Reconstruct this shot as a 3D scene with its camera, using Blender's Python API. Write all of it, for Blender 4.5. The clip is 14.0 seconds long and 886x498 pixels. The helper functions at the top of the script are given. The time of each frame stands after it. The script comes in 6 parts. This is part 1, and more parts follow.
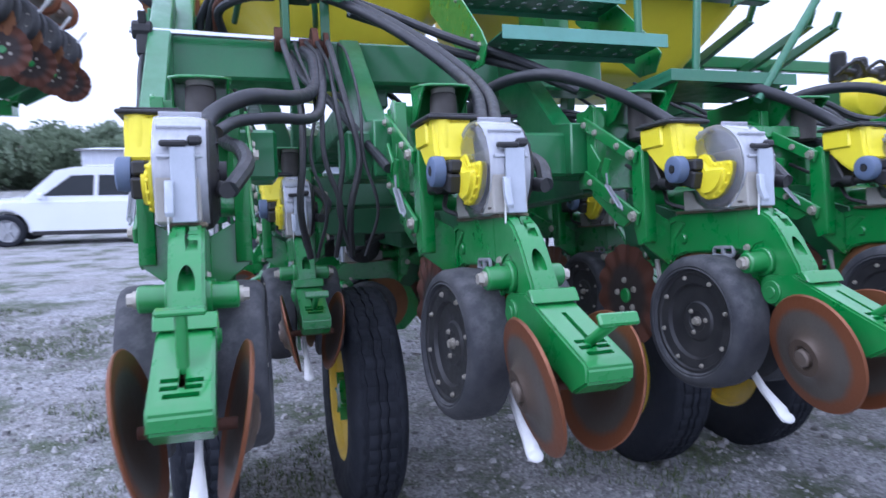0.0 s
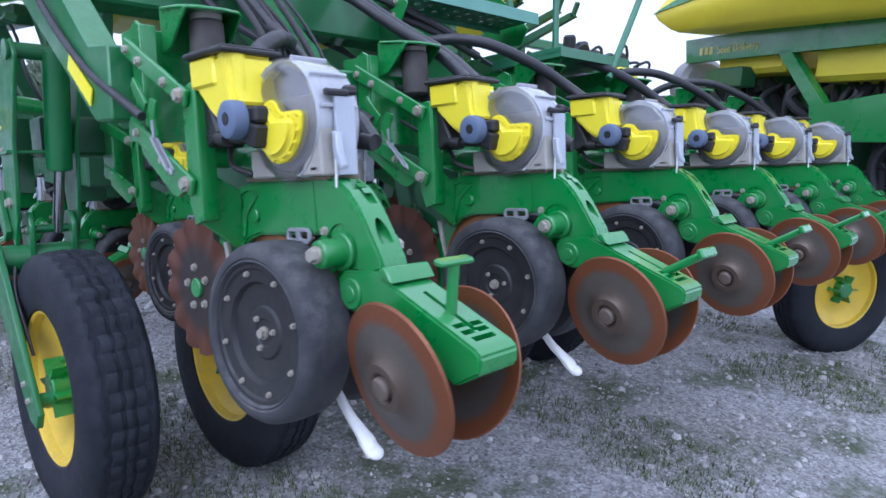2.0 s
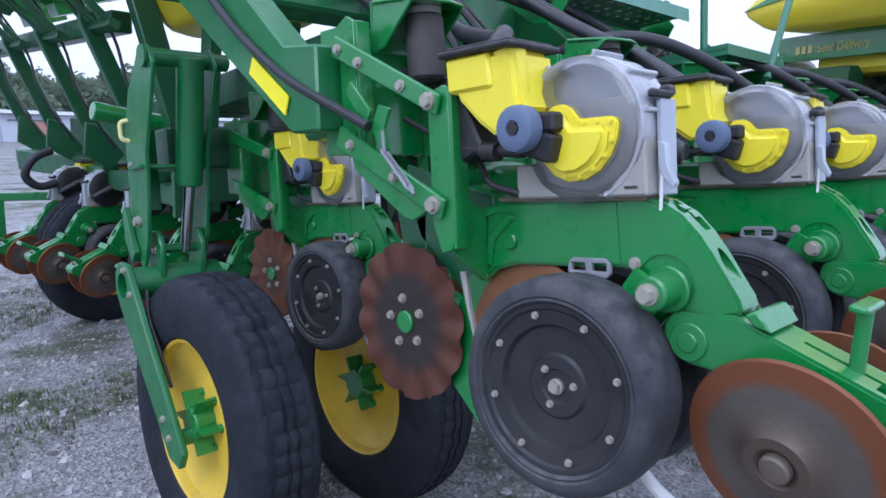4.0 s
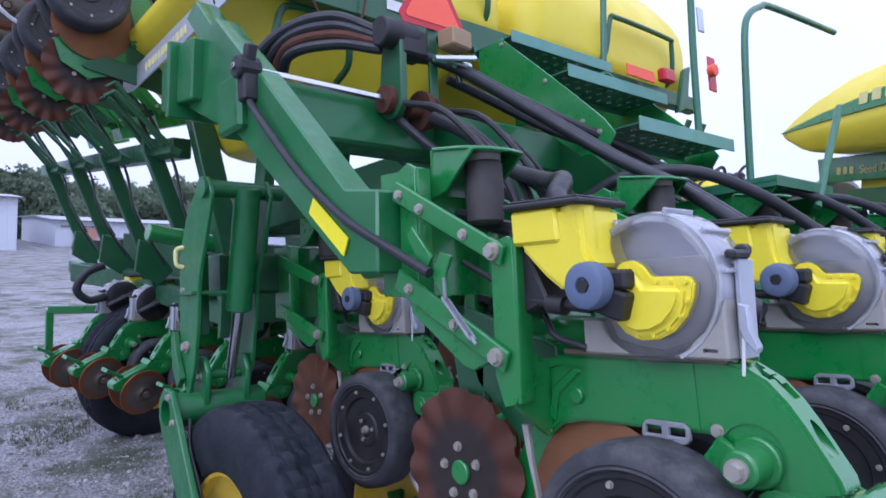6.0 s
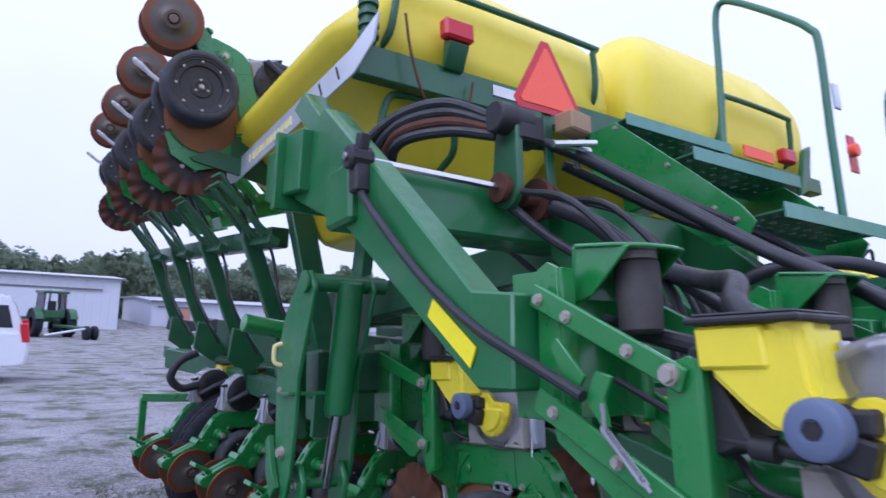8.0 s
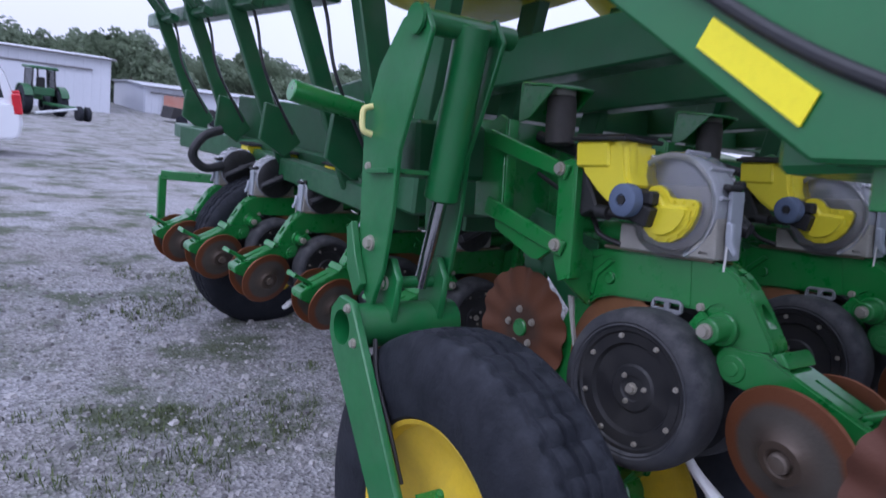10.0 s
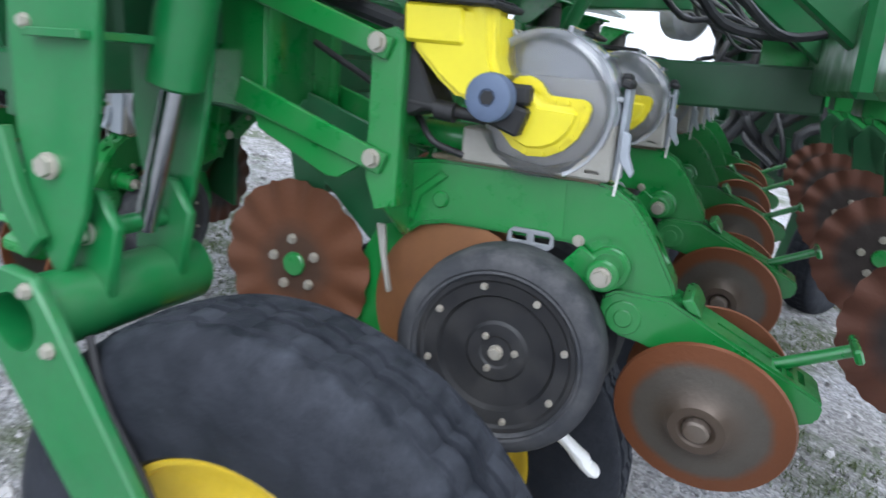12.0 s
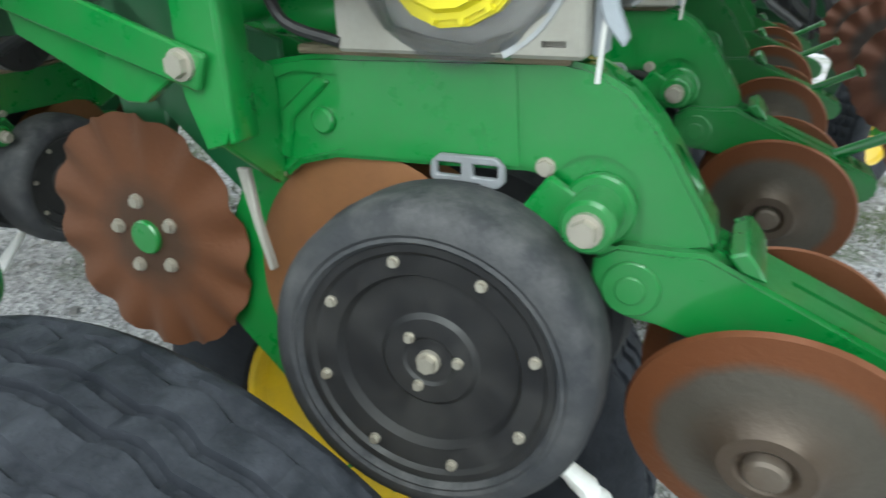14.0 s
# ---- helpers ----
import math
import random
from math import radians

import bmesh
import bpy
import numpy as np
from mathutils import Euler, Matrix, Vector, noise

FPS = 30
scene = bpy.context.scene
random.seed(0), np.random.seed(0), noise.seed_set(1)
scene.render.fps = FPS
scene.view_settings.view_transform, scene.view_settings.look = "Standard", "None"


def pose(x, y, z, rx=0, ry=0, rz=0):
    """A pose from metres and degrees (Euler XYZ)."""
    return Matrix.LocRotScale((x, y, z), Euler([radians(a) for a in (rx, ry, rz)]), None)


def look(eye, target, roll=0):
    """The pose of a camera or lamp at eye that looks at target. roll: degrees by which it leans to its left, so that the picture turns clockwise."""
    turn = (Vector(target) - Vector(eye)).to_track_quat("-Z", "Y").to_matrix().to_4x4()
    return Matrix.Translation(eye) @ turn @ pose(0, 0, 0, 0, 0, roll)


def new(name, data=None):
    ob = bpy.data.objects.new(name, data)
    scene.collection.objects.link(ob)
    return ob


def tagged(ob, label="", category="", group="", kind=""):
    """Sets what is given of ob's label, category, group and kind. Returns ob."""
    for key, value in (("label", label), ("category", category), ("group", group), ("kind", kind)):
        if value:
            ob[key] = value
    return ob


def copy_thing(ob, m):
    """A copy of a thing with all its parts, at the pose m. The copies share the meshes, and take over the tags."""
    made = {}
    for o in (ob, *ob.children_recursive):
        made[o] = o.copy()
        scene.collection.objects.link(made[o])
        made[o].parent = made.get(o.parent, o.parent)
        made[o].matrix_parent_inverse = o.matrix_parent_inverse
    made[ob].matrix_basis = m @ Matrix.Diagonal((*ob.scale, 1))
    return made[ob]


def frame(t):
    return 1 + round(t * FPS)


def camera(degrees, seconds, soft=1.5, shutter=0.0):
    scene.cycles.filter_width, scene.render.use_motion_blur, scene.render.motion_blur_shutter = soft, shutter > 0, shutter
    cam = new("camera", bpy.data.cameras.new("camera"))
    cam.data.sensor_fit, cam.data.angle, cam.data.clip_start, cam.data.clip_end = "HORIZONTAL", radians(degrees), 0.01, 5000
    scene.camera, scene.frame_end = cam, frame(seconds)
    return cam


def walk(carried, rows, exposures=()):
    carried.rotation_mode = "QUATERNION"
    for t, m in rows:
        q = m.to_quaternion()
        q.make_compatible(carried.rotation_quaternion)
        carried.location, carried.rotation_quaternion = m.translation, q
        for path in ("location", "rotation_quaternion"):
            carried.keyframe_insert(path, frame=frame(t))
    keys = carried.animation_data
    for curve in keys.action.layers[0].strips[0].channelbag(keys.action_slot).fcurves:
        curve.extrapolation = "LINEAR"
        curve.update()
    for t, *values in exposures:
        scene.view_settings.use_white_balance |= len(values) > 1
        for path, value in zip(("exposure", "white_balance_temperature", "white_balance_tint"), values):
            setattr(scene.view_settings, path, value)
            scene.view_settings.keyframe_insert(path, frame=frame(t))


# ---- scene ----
cam = camera(67.2, 14.0, shutter=0.45)
# the clip's camera opens up and warms towards the end: stops, kelvin, tint
EXPOSURES = [(0.0, 0.5, 5050, 19), (3.2, 0.3, 5100, 14), (6.5, 0.05, 5100, 25), (9.2, -0.06, 5150, 26), (11.3, 0.5, 5600, 12), (12.2, 1.06, 5750, 5), (14.0, 1.2, 6100, -5)]
PATH = [
    (0, (0.103, 0.04, 1.478), (0.709, 1.939, 1.314), -1.1),
    (0.5, (-0.179, 0.071, 1.484), (0.686, 1.861, 1.259), 0.8),
    (1, (-0.417, 0.249, 1.468), (0.694, 1.891, 1.207), 1.7),
    (1.5, (-0.635, 0.362, 1.476), (0.629, 1.89, 1.215), 1.8),
    (2, (-0.838, 0.429, 1.496), (0.573, 1.812, 1.184), 1.0),
    (2.5, (-0.9, 0.57, 1.489), (0.528, 1.926, 1.141), 2.1),
    (3, (-0.908, 0.748, 1.484), (0.464, 2.166, 1.157), 0.2),
    (3.2, (-0.942, 0.821, 1.481), (0.399, 2.266, 1.144), -0.5),
    (5.3, (-1.074, 1.044, 1.558), (0.321, 2.474, 1.452), 1.3),
    (5.5, (-1.07, 1.049, 1.568), (0.294, 2.51, 1.499), 0.9),
    (6, (-1.063, 1.054, 1.586), (0.241, 2.57, 1.607), 0.8),
    (6.5, (-1.066, 1.063, 1.597), (0.203, 2.605, 1.688), 0.9),
    (7, (-1.084, 1.091, 1.615), (0.142, 2.665, 1.758), 0.5),
    (7.5, (-1.096, 1.147, 1.631), (0.074, 2.757, 1.831), 0.6),
    (8, (-1.035, 1.295, 1.646), (0.069, 2.942, 1.908), 1.5),
    (8.5, (-1.002, 1.42, 1.632), (-0.029, 3.147, 1.901), 2.8),
    (9, (-1.036, 1.579, 1.596), (-0.054, 3.318, 1.698), 3.8),
    (9.2, (-1.066, 1.661, 1.574), (-0.048, 3.383, 1.572), 4.5),
    (11.3, (-0.978, 2.500, 1.489), (0.458, 3.798, 0.983), 7.8),
    (11.5, (-0.961, 2.571, 1.497), (0.573, 3.751, 0.994), 8.6),
    (12, (-0.836, 2.678, 1.510), (0.935, 3.394, 0.915), 9.4),
    (12.5, (-0.588, 2.697, 1.462), (1.205, 3.343, 0.855), 8.8),
    (13, (-0.424, 2.706, 1.430), (1.343, 3.321, 0.723), 6.1),
    (13.5, (-0.373, 2.696, 1.422), (1.382, 3.220, 0.617), 5.4),
    (14, (-0.330, 2.727, 1.421), (1.341, 3.426, 0.571), 3.0),
]
# the yard is level: the fitted axes lean by three degrees
LEVEL = Matrix.Translation((0, 3.1, 0)) @ pose(0, 0, 0, -3.0) @ Matrix.Translation((0, -3.1, 0))
walk(cam, [(t, LEVEL @ look(eye, target, roll)) for t, eye, target, roll in PATH], EXPOSURES)


# ---------------------------------------------------------------- light
def make_world():
    w = bpy.data.worlds.new("overcast_sky")
    scene.world = w
    w.use_nodes = True
    nt = w.node_tree
    nt.nodes.clear()
    out = nt.nodes.new("ShaderNodeOutputWorld")
    bg = nt.nodes.new("ShaderNodeBackground")
    sky = nt.nodes.new("ShaderNodeTexSky")
    sky.sky_type = "NISHITA"
    sky.sun_disc = False
    sky.sun_elevation = radians(SUN_UP)
    sky.sun_rotation = radians(SUN_TURN)
    sky.air_density, sky.dust_density, sky.ozone_density = 1.0, 3.0, 1.0
    # thin cloud deck: the blue is mostly hidden behind a pale, even layer
    cloud = nt.nodes.new("ShaderNodeTexNoise")
    cloud.inputs["Scale"].default_value = 2.2
    cloud.inputs["Detail"].default_value = 5
    ramp = nt.nodes.new("ShaderNodeValToRGB")
    ramp.color_ramp.elements[0].position, ramp.color_ramp.elements[0].color = 0.3, (11.9, 11.7, 12.3, 1)
    ramp.color_ramp.elements[1].position, ramp.color_ramp.elements[1].color = 0.75, (13.4, 13.2, 13.9, 1)
    mix = nt.nodes.new("ShaderNodeMix")
    mix.data_type = "RGBA"
    mix.inputs["Factor"].default_value = 0.86
    bg.inputs["Strength"].default_value = 0.082
    # an overcast sky is brighter overhead than at the horizon
    tc = nt.nodes.new("ShaderNodeTexCoord")
    sep = nt.nodes.new("ShaderNodeSeparateXYZ")
    rise = nt.nodes.new("ShaderNodeMapRange")
    rise.inputs["To Min"].default_value, rise.inputs["To Max"].default_value = 1.0, 1.55
    deck = nt.nodes.new("ShaderNodeVectorMath")
    deck.operation = "SCALE"
    nt.links.new(tc.outputs["Generated"], sep.inputs["Vector"])
    nt.links.new(sep.outputs["Z"], rise.inputs["Value"])
    nt.links.new(ramp.outputs["Color"], deck.inputs[0])
    nt.links.new(rise.outputs["Result"], deck.inputs["Scale"])
    nt.links.new(cloud.outputs["Fac"], ramp.inputs["Fac"])
    nt.links.new(sky.outputs["Color"], mix.inputs[6])
    nt.links.new(deck.outputs["Vector"], mix.inputs[7])
    nt.links.new(mix.outputs[2], bg.inputs["Color"])
    nt.links.new(bg.outputs["Background"], out.inputs["Surface"])


SUN_UP, SUN_TURN = 46.0, 248.0
make_world()
sun = new("sun", bpy.data.lights.new("sun", "SUN"))
sun.data.energy, sun.data.angle, sun.data.color = 0.9, radians(40), (1.0, 0.98, 0.95)
sun.rotation_euler = (radians(90 - SUN_UP), 0, radians(180 - SUN_TURN))


# ---------------------------------------------------------------- materials
def mat(name, color, rough=0.5, metal=0.0, color2=None, scale=8.0, amount=0.5, bump=0.0, bscale=60.0, dust=0.0,
        dustcol=(0.32, 0.29, 0.25), coat=0.0, spec=0.5, fine=0.12):
    """A painted, moulded or bare surface: base colour in two tones, fine grain, settled dust (on tyres also a sky
    sheen) and a slight relief.
    """
    m = bpy.data.materials.new(name)
    m.use_nodes = True
    nt = m.node_tree
    b = nt.nodes["Principled BSDF"]
    b.inputs["Roughness"].default_value, b.inputs["Metallic"].default_value = rough, metal
    b.inputs["Coat Weight"].default_value, b.inputs["Coat Roughness"].default_value = coat, 0.12
    b.inputs["Specular IOR Level"].default_value = spec
    tc = nt.nodes.new("ShaderNodeTexCoord")

    def noise_node(s, detail=4.0, rough_=0.6):
        n = nt.nodes.new("ShaderNodeTexNoise")
        n.inputs["Scale"].default_value, n.inputs["Detail"].default_value, n.inputs["Roughness"].default_value = s, detail, rough_
        nt.links.new(tc.outputs["Object"], n.inputs["Vector"])
        return n

    def mixer(fac, a, bb):
        x = nt.nodes.new("ShaderNodeMix")
        x.data_type = "RGBA"
        for sock, val in ((0, fac), (6, a), (7, bb)):
            if isinstance(val, tuple):
                x.inputs[sock].default_value = (*val, 1)
            elif isinstance(val, float):
                x.inputs[sock].default_value = val
            else:
                nt.links.new(val, x.inputs[sock])
        return x.outputs[2]

    def ramp_of(src, lo, hi, top=1.0):
        r = nt.nodes.new("ShaderNodeMapRange")
        r.inputs["From Min"].default_value, r.inputs["From Max"].default_value, r.inputs["To Max"].default_value = lo, hi, top
        nt.links.new(src, r.inputs["Value"])
        return r.outputs["Result"]

    big = noise_node(scale)
    grain = noise_node(scale * 14, 3.0)
    c2 = color2 or tuple(v * 0.72 for v in color)
    col = mixer(ramp_of(big.outputs["Fac"], 0.35, 0.7, amount), tuple(color), tuple(c2))
    col = mixer(ramp_of(grain.outputs["Fac"], 0.45, 0.75, fine), col, tuple(v * 0.5 for v in color))
    if dust:
        geo = nt.nodes.new("ShaderNodeNewGeometry")
        sep = nt.nodes.new("ShaderNodeSeparateXYZ")
        nt.links.new(geo.outputs["Normal"], sep.inputs["Vector"])
        up = ramp_of(sep.outputs["Z"], -0.6, 1.0, 1.0)
        patch = noise_node(scale * 2.3, 6.0, 0.7)
        d = nt.nodes.new("ShaderNodeMath")
        d.operation = "MULTIPLY"
        nt.links.new(up, d.inputs[0])
        nt.links.new(ramp_of(patch.outputs["Fac"], 0.42, 0.72, dust), d.inputs[1])
        col = mixer(d.outputs[0], col, tuple(dustcol))
        rr = ramp_of(patch.outputs["Fac"], 0.4, 0.75, 0.35)
        add = nt.nodes.new("ShaderNodeMath")
        add.operation = "ADD"
        add.use_clamp = True
        add.inputs[1].default_value = rough
        nt.links.new(rr, add.inputs[0])
        nt.links.new(add.outputs[0], b.inputs["Roughness"])
    nt.links.new(col, b.inputs["Base Color"])
    if bump:
        bn = noise_node(bscale, 4.0)
        bu = nt.nodes.new("ShaderNodeBump")
        bu.inputs["Strength"].default_value, bu.inputs["Distance"].default_value = bump, 0.004
        nt.links.new(bn.outputs["Fac"], bu.inputs["Height"])
        nt.links.new(bu.outputs["Normal"], b.inputs["Normal"])
    return m


def ring_mat(name, inner, outer, r0, r1, rough=0.55, metal=0.3, hub=None):
    """A worn disc: two tones that change with the distance from the axle (local x), with blotches across the border."""
    m = mat(name, inner, rough, metal, scale=14, amount=0.6, bump=0.25, bscale=90)
    nt = m.node_tree
    b = nt.nodes["Principled BSDF"]
    src = b.inputs["Base Color"].links[0].from_socket
    tc = nt.nodes.new("ShaderNodeTexCoord")
    sc = nt.nodes.new("ShaderNodeVectorMath")
    sc.operation = "MULTIPLY"
    sc.inputs[1].default_value = (0, 1, 1)
    nt.links.new(tc.outputs["Object"], sc.inputs[0])
    ln = nt.nodes.new("ShaderNodeVectorMath")
    ln.operation = "LENGTH"
    nt.links.new(sc.outputs[0], ln.inputs[0])
    nz = nt.nodes.new("ShaderNodeTexNoise")
    nz.inputs["Scale"].default_value, nz.inputs["Detail"].default_value = 26, 5
    nt.links.new(tc.outputs["Object"], nz.inputs["Vector"])
    ad = nt.nodes.new("ShaderNodeMath")
    ad.operation = "MULTIPLY_ADD"
    ad.inputs[1].default_value = (r1 - r0) * 0.9
    nt.links.new(nz.outputs["Fac"], ad.inputs[0])
    nt.links.new(ln.outputs["Value"], ad.inputs[2])
    mr = nt.nodes.new("ShaderNodeMapRange")
    mr.inputs["From Min"].default_value, mr.inputs["From Max"].default_value = r0 + (r1 - r0) * 0.45, r1 + (r1 - r0) * 0.45
    nt.links.new(ad.outputs[0], mr.inputs["Value"])
    mx = nt.nodes.new("ShaderNodeMix")
    mx.data_type = "RGBA"
    mx.inputs[7].default_value = (*outer, 1)
    nt.links.new(mr.outputs["Result"], mx.inputs[0])
    nt.links.new(src, mx.inputs[6])
    last = mx.outputs[2]
    if hub:
        mr2 = nt.nodes.new("ShaderNodeMapRange")
        mr2.inputs["From Min"].default_value, mr2.inputs["From Max"].default_value = 0.05, 0.088
        mr2.inputs["To Min"].default_value, mr2.inputs["To Max"].default_value = 1, 0
        nt.links.new(ln.outputs["Value"], mr2.inputs["Value"])
        mx2 = nt.nodes.new("ShaderNodeMix")
        mx2.data_type = "RGBA"
        mx2.inputs[7].default_value = (*hub, 1)
        nt.links.new(mr2.outputs["Result"], mx2.inputs[0])
        nt.links.new(last, mx2.inputs[6])
        last = mx2.outputs[2]
    nt.links.new(last, b.inputs["Base Color"])
    return m


def clear_mat(name, tint, clear):
    """Clear moulded plastic, slightly hazy: mostly see-through, with a gloss on top."""
    m = bpy.data.materials.new(name)
    m.use_nodes = True
    nt = m.node_tree
    b = nt.nodes["Principled BSDF"]
    b.inputs["Base Color"].default_value, b.inputs["Roughness"].default_value = (*tint, 1), 0.1
    nz = nt.nodes.new("ShaderNodeTexNoise")
    nz.inputs["Scale"].default_value, nz.inputs["Detail"].default_value = 9, 5
    mr = nt.nodes.new("ShaderNodeMapRange")
    mr.inputs["To Min"].default_value, mr.inputs["To Max"].default_value = 1 - clear - 0.12, 1 - clear + 0.12
    tr = nt.nodes.new("ShaderNodeBsdfTransparent")
    mx = nt.nodes.new("ShaderNodeMixShader")
    nt.links.new(nz.outputs["Fac"], mr.inputs["Value"])
    nt.links.new(mr.outputs["Result"], mx.inputs[0])
    nt.links.new(tr.outputs[0], mx.inputs[1])
    nt.links.new(b.outputs[0], mx.inputs[2])
    gl = nt.nodes.new("ShaderNodeBsdfGlossy")
    gl.inputs["Roughness"].default_value = 0.09
    fr = nt.nodes.new("ShaderNodeFresnel")
    fr.inputs["IOR"].default_value = 1.6
    top = nt.nodes.new("ShaderNodeMixShader")
    nt.links.new(fr.outputs[0], top.inputs[0])
    nt.links.new(mx.outputs[0], top.inputs[1])
    nt.links.new(gl.outputs[0], top.inputs[2])
    nt.links.new(top.outputs[0], nt.nodes["Material Output"].inputs["Surface"])
    return m


GREEN = mat("green_paint", (0.015, 0.215, 0.036), 0.26, 0, (0.013, 0.175, 0.031), 5, 0.6, 0.06, 40, 0.2, (0.2, 0.24, 0.17), 0.75, fine=0.08)
# the same green, darkened: beam and frame tones carry shade; frame adds flare haze
GREEN_HALF_SHADED = mat("green_half_shaded", (0.014, 0.16, 0.04), 0.3, 0, (0.013, 0.12, 0.034), 4, 0.6, 0.06, 40, 0.25, (0.17, 0.19, 0.14), 0.3, fine=0.1)
GREEN_SHADED = mat("green_shaded", (0.017, 0.11, 0.038), 0.34, 0, (0.015, 0.082, 0.03), 4, 0.7, 0.06, 40, 0.3, (0.15, 0.155, 0.13), 0.25, fine=0.1)
YELLOW = mat("yellow_plastic", (0.86, 0.74, 0.018), 0.35, 0, (0.78, 0.65, 0.015), 7, 0.5, 0.05, 60, 0.12, (0.5, 0.45, 0.2), 0.15, fine=0.04)
TANK_Y = mat("yellow_tank_plastic", (0.82, 0.69, 0.025), 0.38, 0, (0.76, 0.61, 0.02), 2, 0.6, 0.05, 50, 0.2, (0.55, 0.48, 0.2), 0.1, fine=0.05)
RIM_Y = mat("yellow_rim_paint", (0.75, 0.52, 0.02), 0.4, 0, (0.6, 0.42, 0.03), 9, 0.6, 0.08, 50, 0.35, (0.3, 0.26, 0.2), 0.1)
BLACK = mat("black_plastic", (0.014, 0.014, 0.016), 0.45, 0, (0.027, 0.026, 0.025), 9, 0.6, 0.1, 60, 0.14, (0.12, 0.11, 0.1))
KNOB = mat("blue_grey_plastic", (0.12, 0.16, 0.25), 0.5, 0, (0.09, 0.12, 0.2), 20, 0.5, 0.05, 60, 0.2, (0.25, 0.25, 0.25))
RUBBER = mat("gauge_wheel_rubber", (0.03, 0.032, 0.038), 0.66, 0, (0.062, 0.062, 0.064), 10, 0.75, 0.35, 120, 0.5, (0.21, 0.205, 0.205), spec=0.35)
# its blue-grey dust colour also paints the sky's sheen on upward tread
TYRE = mat("tyre_rubber", (0.010, 0.012, 0.017), 0.62, 0, (0.022, 0.024, 0.031), 7, 0.7, 0.8, 48, 0.27, (0.15, 0.16, 0.19), spec=0.25)
HOSE = mat("hose_rubber", (0.015, 0.016, 0.02), 0.4, 0, (0.03, 0.03, 0.031), 14, 0.6, 0.15, 90, 0.16, (0.15, 0.14, 0.13))
STEEL = mat("zinc_bolt", (0.47, 0.44, 0.38), 0.36, 0.5, (0.34, 0.3, 0.24), 40, 0.6, 0.1, 90)
CHROME = mat("bright_shaft", (0.72, 0.74, 0.78), 0.22, 1.0, (0.5, 0.5, 0.52), 10, 0.4)
RODM = mat("cylinder_rod", (0.5, 0.51, 0.53), 0.25, 1.0, (0.36, 0.36, 0.37), 12, 0.5)
CAST = mat("grey_cast_housing", (0.36, 0.345, 0.31), 0.55, 0, (0.26, 0.245, 0.21), 12, 0.7, 0.2, 60, 0.3, (0.3, 0.26, 0.2))
RUST = mat("rusty_steel", (0.115, 0.042, 0.022), 0.72, 0.25, (0.06, 0.028, 0.02), 16, 0.8, 0.4, 90)
OPENER = mat("opener_disc_rust", (0.26, 0.115, 0.045), 0.5, 0.35, (0.17, 0.07, 0.032), 7, 0.6, 0.15, 90)
COULTER = ring_mat("coulter_blade", (0.04, 0.03, 0.027), (0.1, 0.037, 0.021), 0.105, 0.145, 0.55, 0.35)
COULTER_RUST = ring_mat("rusted_coulter_blade", (0.085, 0.045, 0.028), (0.15, 0.058, 0.026), 0.06, 0.11, 0.6, 0.3)
CLOSER = ring_mat("closing_disc", (0.115, 0.1, 0.083), (0.18, 0.064, 0.026), 0.108, 0.124, 0.4, 0.4, (0.095, 0.07, 0.052))
WHITE = mat("white_plastic", (0.75, 0.75, 0.74), 0.4, 0, (0.62, 0.6, 0.56), 14, 0.5, 0.05, 60)
PALE = mat("pale_strap", (0.44, 0.47, 0.52), 0.4, 0.2, (0.33, 0.36, 0.4), 14, 0.5)
ORANGE = mat("fluorescent_orange", (0.95, 0.13, 0.06), 0.45, 0, (0.9, 0.11, 0.05), 5, 0.4)
RED = mat("red_reflector", (0.55, 0.02, 0.03), 0.25, 0, (0.4, 0.015, 0.03), 12, 0.5)
YREF = mat("yellow_reflector", (0.95, 0.85, 0.0), 0.3, 0, (0.9, 0.8, 0.0), 6, 0.4)
STEEL_GREY = mat("galvanised_plate", (0.66, 0.69, 0.72), 0.32, 0.4, (0.54, 0.57, 0.6), 6, 0.6, 0.06, 60)
STEP_G = mat("step_paint", (0.03, 0.16, 0.075), 0.34, 0, (0.022, 0.12, 0.06), 7, 0.6, 0.1, 40, 0.25, (0.25, 0.28, 0.25), 0.3)
# worn edge paint; part of its paleness is sky reflection put into the colour
STEP_EDGE = mat("worn_step_edge_sheen", (0.12, 0.31, 0.24), 0.36, 0, (0.08, 0.23, 0.17), 9, 0.6, 0.1, 40, 0.2, (0.3, 0.34, 0.32), 0.2)
WOODEN = mat("brass_block", (0.35, 0.24, 0.12), 0.5, 0.2, (0.25, 0.17, 0.1), 14, 0.6, 0.2, 60)
SEED_DISC = mat("seed_disc_plastic", (0.4, 0.385, 0.36), 0.4, 0.0, (0.3, 0.285, 0.265), 12, 0.6)
DISC_GREY = mat("vacuum_disc_grey", (0.3, 0.31, 0.33), 0.5, 0.2, (0.2, 0.2, 0.21), 12, 0.6)
HUBCAP = mat("worn_hub_cap", (0.17, 0.14, 0.115), 0.45, 0.4, (0.11, 0.075, 0.05), 22, 0.7, 0.2, 90)
DIRT = mat("caked_dirt", (0.24, 0.19, 0.13), 0.9, 0, (0.14, 0.13, 0.08), 18, 0.8, 0.5, 70)
AIR = mat("dusty_air_spring", (0.07, 0.063, 0.058), 0.6, 0, (0.04, 0.036, 0.034), 16, 0.7, 0.3, 60, 0.3, (0.2, 0.18, 0.15))
CLEAR = clear_mat("clear_dome_plastic", (0.4, 0.41, 0.44), 0.82)
CLEAR_EDGE = clear_mat("clear_dome_rim_plastic", (0.68, 0.7, 0.75), 0.5)
